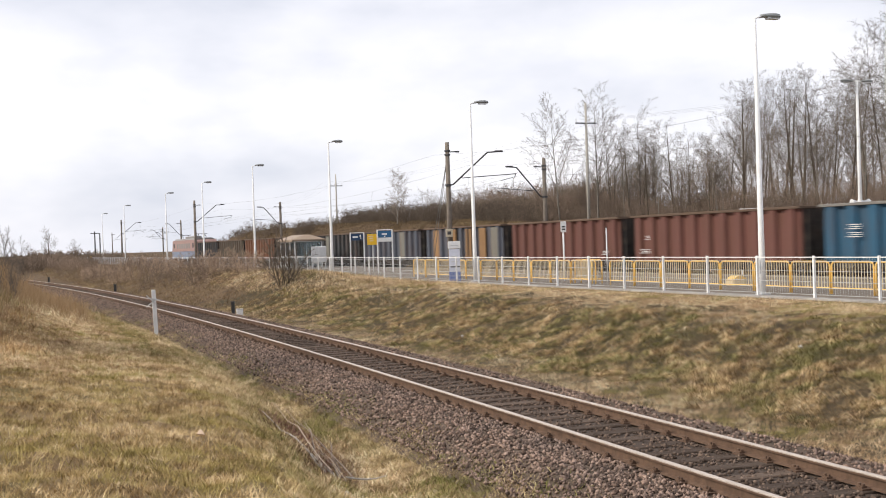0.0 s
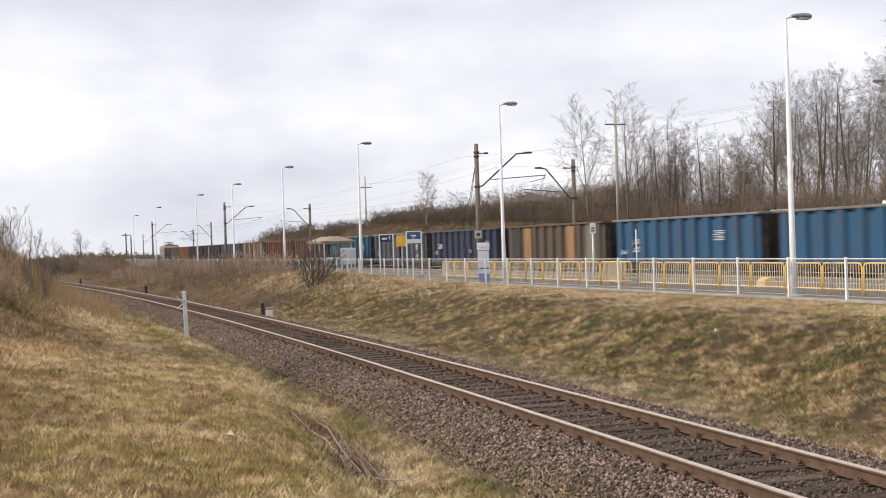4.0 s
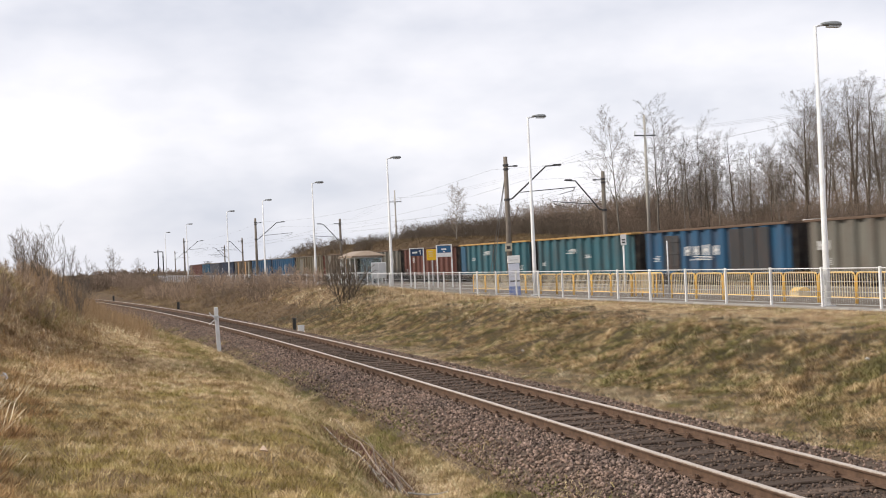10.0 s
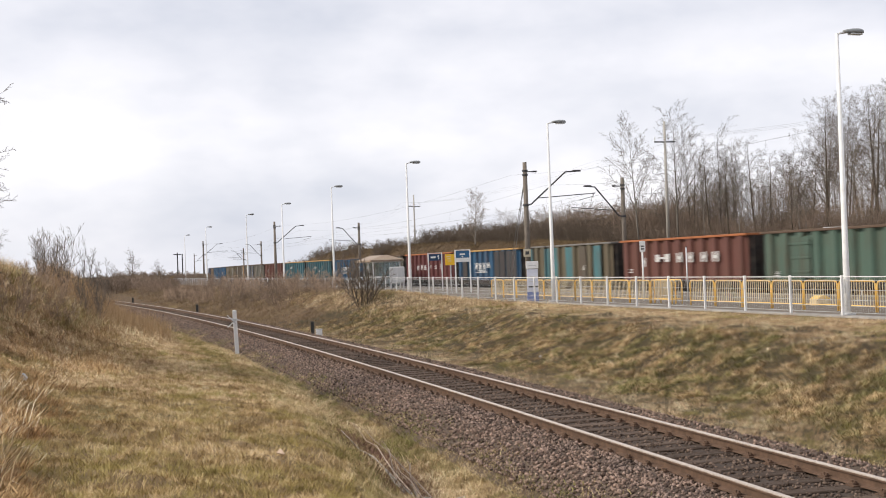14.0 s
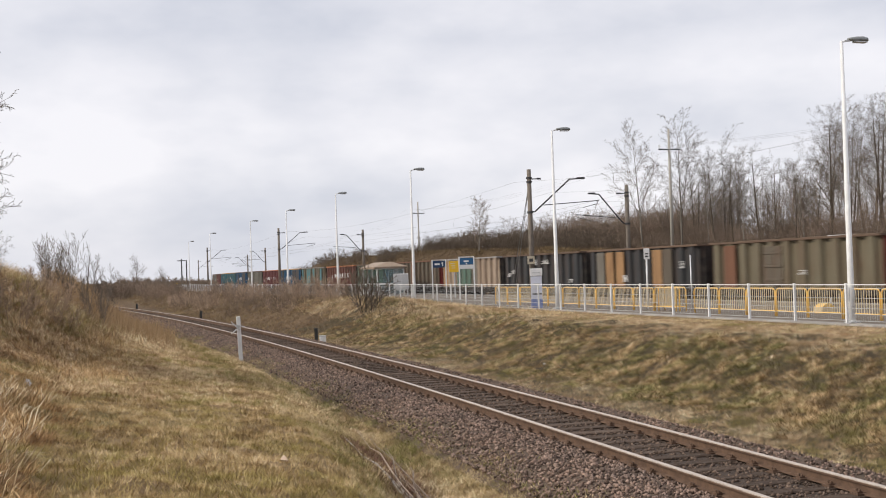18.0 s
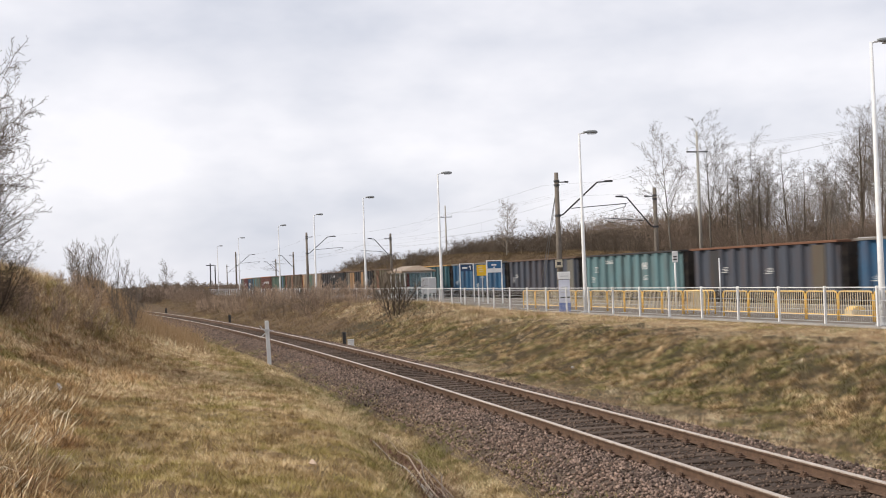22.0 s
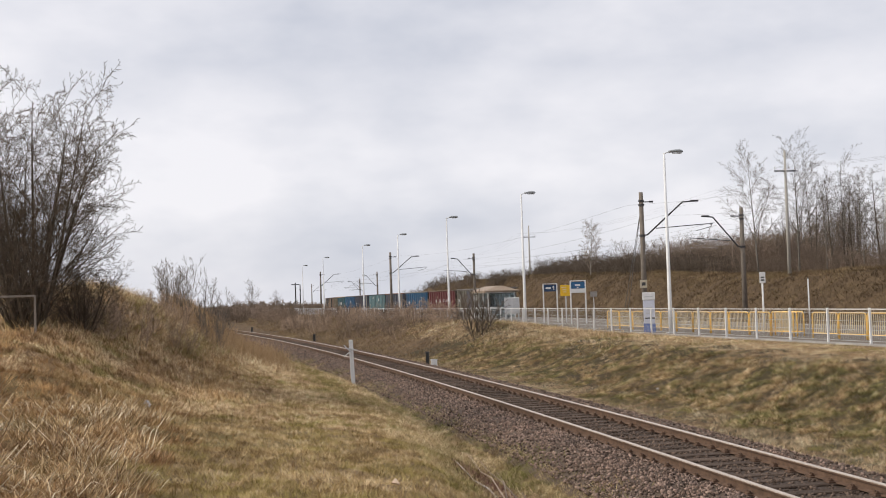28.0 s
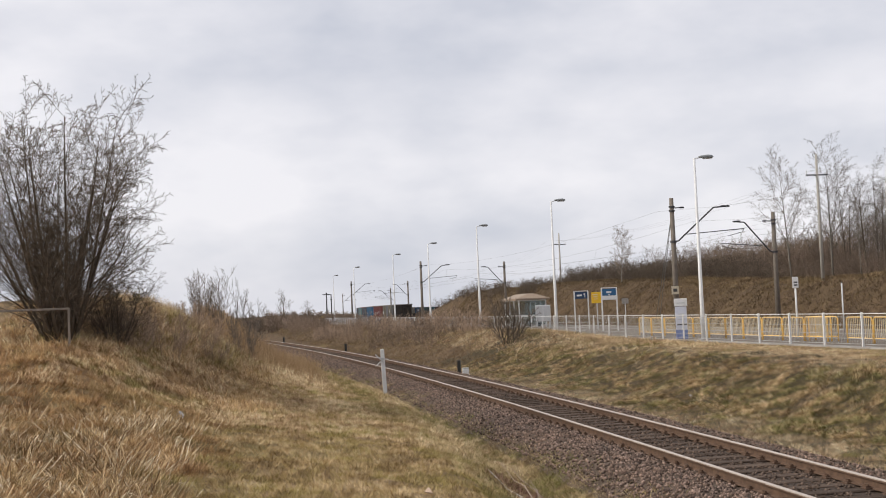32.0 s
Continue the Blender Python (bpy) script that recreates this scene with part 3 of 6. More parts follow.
# ---- platform fence: white posts and rod panels ----
def build_fence():
    f = thing("platform_fence", "white steel railing with rod panels along the platform edge", "fence")
    post = Build().box(-0.03, 0.03, -0.03, 0.03, -0.25, 1.13, 0.008).mesh("post", M_WHITE)
    rail = Build().box(0.03, 2.43, -0.018, 0.018, 1.075, 1.1).mesh("top_rail", M_WHITE)
    rod = Build().tube([(0, 0.011, 0.1), (0, 0.011, 1.08)], 0.0022, 3, False).mesh("rod", M_GALV)
    bar = Build().box(0.03, 2.43, -0.006, 0.006, -0.006, 0.006).mesh("cross_rod", M_GALV)
    levels = (0.1, 0.28, 0.44, 0.72, 0.98)
    rest = Build()
    for z in levels:
        rest.box(0.03, 2.43, -0.006, 0.006, z - 0.006, z + 0.006)
    for i in range(1, 24):
        rest.tube([(0.03 + i * 0.1, 0.011, 0.1), (0.03 + i * 0.1, 0.011, 1.08)], 0.0022, 3, False)
    rest = rest.mesh("wire_mesh", M_GALV)
    for i in range(-6, 106):
        m = plat_pose(i * 2.458, 0)
        for nm, me in (("post", post), ("top_rail", rail)):
            ob = new(nm, me)
            ob.parent, ob.matrix_basis = f, m
        if -2 <= i < 11:
            for z in levels:
                q = new("cross_rod", bar)
                q.parent, q.matrix_basis = f, m @ pose(0, 0, z)
            for k in range(1, 24):
                q = new("rod", rod)
                q.parent, q.matrix_basis = f, m @ pose(0.03 + k * 0.1, 0, 0)
        else:
            q = new("wire_mesh", rest)
            q.parent, q.matrix_basis = f, m
            tagged(q, kind="stuff")


build_fence()


# ---- yellow barriers behind the fence ----
def barrier_master(w=1.75, h=0.905):
    t = thing("pedestrian_barrier", "yellow tubular pedestrian barrier with upright bars, on the platform", "barrier", group="yellow barriers on the platform")
    r, c = 0.027, 0.13
    path = [(0.03, 0, -0.05), (0.03, 0, h - c)]
    path += [(0.03 + c - c * math.cos(a), 0, h - c + c * math.sin(a)) for a in (0.4, 0.8, 1.2, 1.57)]
    path += [(w - 0.03 - c + c * math.sin(a), 0, h - c + c * math.cos(a)) for a in (0.0, 0.4, 0.8, 1.2, 1.57)]
    path += [(w - 0.03, 0, -0.05)]
    part("tube_frame", Build().tube(path, r, 8), M_YELLOW, t, "bent yellow tube", smooth=True)
    part("lower_rail", Build().tube([(0.03, 0, 0.17), (w - 0.03, 0, 0.17)], 0.018, 6), M_YELLOW, t)
    bar = Build().tube([(0, 0, 0.17), (0, 0, h - 0.01)], 0.012, 5, False).mesh("bar", M_PALEYEL)
    for i in range(1, 14):
        ob = new("bar", bar)
        ob.parent, ob.matrix_basis = t, pose(0.03 + i * (w - 0.06) / 14, 0, 0)
    return t


def build_barriers():
    m = barrier_master()
    m.matrix_basis = plat_pose(3.88, 1.7)
    for i in [-4, -3, -2, -1, 1, 2, 3, 4, 5, 6]:
        copy_thing(m, plat_pose(3.88 + i * 1.77, 1.7))
    for i in range(10):
        copy_thing(m, plat_pose(19.36 + i * 1.77, 1.7))
    for s, d in ((17.85, 1.85), (17.93, 2.05), (17.8, 2.25)):
        copy_thing(m, plat_pose(s, d))


build_barriers()


# ---- platform lamps ----
def lamp_head(t, m):
    h = Build()
    prof = [(0.0, 0.05), (0.12, 0.085), (0.3, 0.12), (0.5, 0.13), (0.62, 0.1), (0.68, 0.03)]
    vs, fs, n = [], [], 10
    for x, r in prof:
        for k in range(n):
            a = 2 * math.pi * k / n
            vs.append((x, r * math.cos(a), 0.06 + max(-0.045, r * 0.75 * math.sin(a))))
    for i in range(len(prof) - 1):
        fs += [(i * n + k, i * n + (k + 1) % n, (i + 1) * n + (k + 1) % n, (i + 1) * n + k) for k in range(n)]
    fs += [tuple(range(n)), tuple(range((len(prof) - 1) * n, len(prof) * n))]
    hd = part("lamp_head", h.add(vs, fs), M_HEAD, t, "grey lamp head", True, m)
    part("lens", Build().box(0.2, 0.6, -0.09, 0.09, -0.03, 0.013, 0.01), M_LAMP, hd, "clear lens bowl")


def lamp_master(h=7.95):
    t = thing("platform_lamp", "tall white tapered steel lamp post with one outreach head", "street lamp", group="lamp posts along the platform")
    part("pole", Build().tube([(0, 0, 0), (0, 0, 1.2), (0, 0, h)], [0.095, 0.09, 0.045], 12), M_WHITE, t, smooth=True)
    part("base_plate", Build().box(-0.16, 0.16, -0.16, 0.16, -0.02, 0.03, 0.006), M_GALV, t)
    part("service_door", Build().box(-0.045, 0.045, 0.082, 0.098, 0.6, 1.0, 0.005), M_GALV, t)
    part("arm", Build().tube([(0, 0, h - 0.05), (0, -0.1, h + 0.01), (0, -0.3, h + 0.03)], 0.03, 8), M_WHITE, t, smooth=True)
    lamp_head(t, pose(0, -0.22, h, 0, 0, -90))
    return t


LAMPS = [(9.142, 35.399), (1.412, 55.155), (-6.631, 73.523), (-14.089, 92.503), (-22.031, 113.76), (-29.672, 132.698), (-42.4, 164.6), (-54.0, 196.0)]


def build_lamps():
    m = lamp_master()
    for i, (x, y) in enumerate(LAMPS):
        b = Matrix.Translation((x, y, PLAT_Z)) @ pose(0, 0, 0, 0, 0, 90 + math.degrees(HEAD))
        if i == 0:
            m.matrix_basis = b
        else:
            copy_thing(m, b)


build_lamps()


# ---- catenary poles and wires ----
def catenary_pole(reach, s, d, h, side, label):
    """side +1: the bracket reaches across to the right, over the track."""
    t = thing("catenary_pole", label, "catenary pole", plat_pose(s, d, MAIN_Z), group="catenary poles")
    part("pole", Build().tube([(0, 0, -0.4), (0, 0, h)], [0.2, 0.13], 12), M_POLE, t, smooth=True)
    for z in (h - 0.55, h - 0.8):
        part("clamp", Build().tube([(0, 0, z - 0.06), (0, 0, z + 0.06)], 0.185, 12), M_IRON, t)
    q = -side
    part("insulator_arm", Build().tube([(0, 0, h - 0.62), (0, q * 0.75, h - 0.6)], 0.035, 6).tube([(0, q * 0.55, h - 0.6), (0, q * 0.8, h - 0.6)], 0.06, 8), M_IRON, t)
    br = part("bracket", Build().tube([(0, 0, h - 2.75), (0, q * 0.35, h - 2.7), (0, q * 0.72 * reach, h - 0.65), (0, q * reach, h - 0.58)], 0.05, 8), M_IRON, t, "slanting steel bracket tube")
    part("bracket_end", Build().box(-0.05, 0.05, q * (reach - 0.3) - 0.25, q * (reach - 0.3) + 0.25, h - 0.64, h - 0.52, 0.01), M_IRON, br)
    part("registration_arm", Build().tube([(0, q * 0.95, h - 2.3), (0, q * (reach + 0.95), h - 2.05)], 0.028, 6).tube([(0, q * (reach + 0.9), h - 2.05), (0, q * (reach + 0.85), h - 2.25), (0, q * (reach - 0.2), h - 2.5)], 0.02, 6), M_IRON, t)
    part("clamp", Build().tube([(0, 0, h - 2.82), (0, 0, h - 2.68)], 0.2, 12), M_IRON, t)
    return t


LEFT_POLES = [(49.0, 8.75), (135.5, 8.75), (226.0, 11.2), (385.0, 28.8)]
RIGHT_POLES = [(-24.0, 18.4), (54.5, 18.4), (129.0, 18.4), (213.0, 20.6), (280.0, 28.0), (325.0, 36.3)]


def build_catenary():
    for i, (s, d) in enumerate(LEFT_POLES):
        catenary_pole(3.9, s, d, 8.75, 1, "weathered concrete catenary pole with a bracket over the track")
    for i, (s, d) in enumerate(RIGHT_POLES):
        catenary_pole(3.0, s, d, 8.1, -1, "weathered concrete catenary pole beyond the tracks")
    # the first pole is stayed
    st = thing("stay_wires", "thin steel stay wires of a catenary pole", "wire")
    top = plat(49, 8.75, MAIN_Z + 7.9)
    for q in (3.2, 3.9):
        part("stay", Build().tube([top, plat(49 + q, 8.75, PLAT_Z)], 0.02, 5), M_WIRE, st)
    for fr, top in ((main_frame, 8.2), (second_frame, 7.55)):
        w = thing("overhead_line", "overhead contact wire and catenary wires of the electrified line", "overhead line")
        stops = [-60.0, -5.0, 52.0, 132.0, 218.0, 300.0, 380.0]
        mes, con = [], []
        for a, b in zip(stops, stops[1:]):
            for i in range(8):
                f = i / 8
                mes.append(fr(a + (b - a) * f, 0, MAIN_Z + top - 0.75 - 1.0 * 4 * f * (1 - f)))
                con.append(fr(a + (b - a) * f, 0.2 * math.sin(f * math.pi), MAIN_Z + 5.9))
        part("messenger_wire", Build().tube(mes, 0.0065, 4), M_WIRE, w)
        part("contact_wire", Build().tube(con, 0.0065, 4), M_WIRE, w)
        for i in range(2, len(mes) - 1, 2):
            part("dropper", Build().tube([mes[i], con[i]], 0.004, 3), M_WIRE, w)
        fe = [fr(a + (b - a) * i / 6, 2.5 if fr is main_frame else -2.3, MAIN_Z + top - 0.05 - 0.9 * 4 * (i / 6) * (1 - i / 6)) for a, b in zip(stops, stops[1:]) for i in range(6)]
        part("feeder_wire", Build().tube(fe, 0.006, 4), M_WIRE, w)


build_catenary()


def build_utility_poles():
    t = thing("utility_pole", "slim grey utility pole with a crossarm on the bank", "utility pole", Matrix.Translation((*by_ray(0.1192, 27.4), 3.0)) @ pose(0, 0, 0, 0, 0, 90 + math.degrees(HEAD)), group="utility poles on the bank")
    h = 10.5
    part("pole", Build().tube([(0, 0, -0.3), (0, 0, h)], [0.16, 0.09], 10), M_WOODP, t, smooth=True)
    part("crossarm", Build().box(-0.05, 0.05, -0.95, 0.95, h - 1.7, h - 1.6, 0.01), M_IRON, t)
    for q in (-0.9, 0.0, 0.9):
        part("insulator", Build().tube([(0, q, h - 1.6), (0, q, h - 1.3)], [0.03, 0.05], 8), M_WHITE, t)
    copy_thing(t, plat_pose(145.0, 30.8, 2.2))
    copy_thing(t, plat_pose(-7.0, 26.0, 2.2))
    w = thing("power_line", "thin power line wires between utility poles", "wire")
    for q in (-0.9, 0.0, 0.9):
        pts = []
        for a, b, da, db in ((-7.0, 59.7, 26.0, 25.0), (59.7, 145.0, 25.0, 29.9), (145.0, 220.0, 29.9, 40.0)):
            pts += [plat(a + (b - a) * i / 8, da + (db - da) * i / 8 - q, 11.6 - 1.2 * 4 * (i / 8) * (1 - i / 8)) for i in range(8)]
        part("wire", Build().tube(pts, 0.0045, 3), M_WIRE, w)


build_utility_poles()


# ---- goods wagons ----
def paint(name, c, dirt=0.5, rust=(0.2, 0.1, 0.055)):
    c = tuple(0.7 * v for v in c)
    k = tuple(min(1, v * 1.25) for v in c)
    return surf(name, c, k, 1.1, 0.72, bump=0.1, fine=30, stain=tuple(0.35 * a + 0.35 * b for a, b in zip(c, rust)), stain_scale=1.5, stain_amount=min(0.95, dirt + 0.3), stretch=(1.8, 1.8, 0.3), vary=0.12)


P = {}
for nm, c, di in (("blue", (0.03, 0.115, 0.2), 0.35), ("bright_blue", (0.028, 0.115, 0.225), 0.4), ("navy", (0.032, 0.05, 0.095), 0.35), ("slate", (0.085, 0.097, 0.125), 0.4),
                  ("red", (0.16, 0.064, 0.05), 0.4), ("dark_red", (0.15, 0.04, 0.042), 0.35), ("brown", (0.13, 0.108, 0.08), 0.6), ("olive", (0.17, 0.145, 0.095), 0.5),
                  ("grey", (0.2, 0.19, 0.16), 0.5), ("black", (0.045, 0.047, 0.05), 0.3), ("teal", (0.04, 0.13, 0.16), 0.4), ("pale_teal", (0.16, 0.28, 0.3), 0.35),
                  ("green", (0.09, 0.15, 0.115), 0.45), ("peach", (0.42, 0.33, 0.25), 0.6), ("rust", (0.2, 0.09, 0.05), 0.4), ("orange", (0.35, 0.2, 0.09), 0.6),
                  ("turquoise", (0.07, 0.2, 0.22), 0.6), ("rim_yellow", (0.52, 0.31, 0.1), 0.4), ("rim_orange", (0.5, 0.17, 0.06), 0.4), ("rim_brown", (0.14, 0.09, 0.06), 0.4),
                  ("rim_grey", (0.24, 0.23, 0.21), 0.4), ("white", (0.36, 0.34, 0.32), 0.4), ("red_end", (0.2, 0.02, 0.02), 0.3)):
    P[nm] = paint("wagon_" + nm, c, di)
M_SOOT = surf("sooty_wagon_end", (0.03, 0.028, 0.027), (0.07, 0.062, 0.056), 2, 0.9, bump=0.2, stain=(0.09, 0.06, 0.045), stain_scale=1.5)
M_LETTER = surf("wagon_lettering", (0.5, 0.5, 0.49), (0.64, 0.63, 0.61), 6, 0.7, bump=0.05, stain=(0.3, 0.28, 0.26), stain_scale=3)
M_UNDER = surf("wagon_underframe", (0.035, 0.03, 0.027), (0.07, 0.058, 0.048), 5, 0.9, bump=0.3)

WL, WH0, WH1, WW, RIB = 12.75, 1.18, 3.25, 1.34, 0.17


def wagon_parts():
    """Meshes that all wagons share."""
    me = {}
    # side wall with pressed ribs, its outer face towards +y
    b = Build()
    n = 11
    step = WL / n
    xs = []
    for i in range(n):
        x = -WL / 2 + i * step
        xs += [(x, 0.0), (x + step * 0.25, 0.0), (x + step * 0.31, RIB), (x + step * 0.69, RIB), (x + step * 0.75, 0.0)]
    xs.append((WL / 2, 0.0))
    vs = [(x, WW + o, z) for x, o in xs for z in (WH0, WH1)] + [(x, WW - 0.05, z) for x, o in xs for z in (WH0, WH1)]
    k = len(xs)
    fs = [(2 * i, 2 * i + 2, 2 * i + 3, 2 * i + 1) for i in range(k - 1)] + [(2 * k + 2 * i, 2 * k + 2 * i + 1, 2 * k + 2 * i + 3, 2 * k + 2 * i + 2) for i in range(k - 1)]
    fs += [(2 * i + 1, 2 * i + 3, 2 * k + 2 * i + 3, 2 * k + 2 * i + 1) for i in range(k - 1)] + [(2 * i, 2 * k + 2 * i, 2 * k + 2 * i + 2, 2 * i + 2) for i in range(k - 1)]
    fs += [(0, 1, 2 * k + 1, 2 * k), (2 * k - 2, 4 * k - 2, 4 * k - 1, 2 * k - 1)]
    b.add(vs, fs)
    me["side_wall"] = b.mesh("side_wall", P["grey"])
    ys = []
    for i in range(5):
        y0 = -WW + i * 2 * WW / 5
        ys += [(y0, 0.0), (y0 + 0.17, 0.0), (y0 + 0.22, 0.09), (y0 + 0.35, 0.09), (y0 + 0.4, 0.0)]
    ys.append((WW, 0.0))
    n = len(ys)
    e = Build().prism([(o, y) for y, o in ys] + [(-0.05, y) for y, o in reversed(ys)], 2, WH0, WH1)
    me["end_wall"] = e.mesh("end_wall", P["grey"])
    r = Build()
    for y in (-WW - 0.06, WW + 0.06):
        r.box(-WL / 2 - 0.06, WL / 2 + 0.06, y - 0.14, y + 0.14, WH1, WH1 + 0.11, 0.015)
    for x in (-WL / 2, WL / 2):
        r.box(x - 0.06, x + 0.06, -WW + 0.06, WW - 0.06, WH1, WH1 + 0.11, 0.015)
    me["top_rim"] = r.mesh("top_rim", P["rim_brown"])
    u = Build().box(-WL / 2 - 0.15, WL / 2 + 0.15, -1.35, 1.35, 1.02, 1.18, 0.01)
    for y in (-1.3, 1.3):
        u.box(-WL / 2 - 0.15, WL / 2 + 0.15, y - 0.06, y + 0.06, 0.88, 1.1, 0.01)
    u.box(-WL / 2 + 1, WL / 2 - 1, -0.3, 0.3, 0.72, 1.02, 0.01)
    me["underframe"] = u.mesh("underframe", M_UNDER)
    me["floor"] = Build().box(-WL / 2, WL / 2, -WW + 0.06, WW - 0.06, 1.19, 1.25).mesh("floor", M_UNDER)
    g = Build()
    for y in (-1.0, 1.0):
        g.box(-1.3, 1.3, y - 0.07, y + 0.07, 0.45, 0.7, 0.03)
        for x in (-0.9, 0.9):
            g.box(x - 0.16, x + 0.16, y - 0.1, y + 0.1, 0.32, 0.6, 0.02)
    g.box(-0.25, 0.25, -1.0, 1.0, 0.5, 0.85, 0.03)
    me["bogie"] = g.mesh("bogie", M_UNDER)
    w = Build().tube([(0, -1.0, 0.46), (0, 1.0, 0.46)], 0.08, 8)
    for y in (-0.76, 0.76):
        w.tube([(0, y - 0.07, 0.46), (0, y + 0.07, 0.46)], 0.46, 20)
    me["wheelset"] = w.mesh("wheelset", M_IRON)
    f = Build().tube([(0, 0, 0), (0.36, 0, 0)], 0.09, 8).tube([(0.34, 0, 0), (0.42, 0, 0)], 0.23, 14)
    me["buffer"] = f.mesh("buffer", M_UNDER)
    me["coupler"] = Build().box(0, 0.55, -0.07, 0.07, -0.12, 0.1, 0.02).mesh("coupler", M_UNDER)
    # flat pieces bolted on the side: a lower flap door with its bars, a repair plate, lettering bars
    d = Build().box(-0.72, 0.72, 0, 0.03, 0, 1.75, 0.01)
    for z in (0.25, 0.85, 1.45):
        d.box(-0.72, 0.72, 0.03, 0.06, z - 0.05, z + 0.05, 0.01)
    d.box(-0.03, 0.03, 0.03, 0.05, 0, 1.75)
    me["door"] = d.mesh("door", P["grey"])
    me["plate"] = Build().box(-0.5, 0.5, 0, 0.02, 0, 1.95, 0.005).mesh("plate", P["grey"])
    me["strip"] = Build().box(-0.35, 0.35, 0, 0.008, 0, 0.1).mesh("marking", M_LETTER)
    me["brace"] = Build().prism([(-1.2, 0.0), (-1.0, 0.0), (1.2, 1.9), (1.0, 1.9)], 1, 0, 0.05).mesh("brace", P["grey"])
    return me


def look_of(ob, mat):
    ob.material_slots[0].link = "OBJECT"
    ob.material_slots[0].material = mat


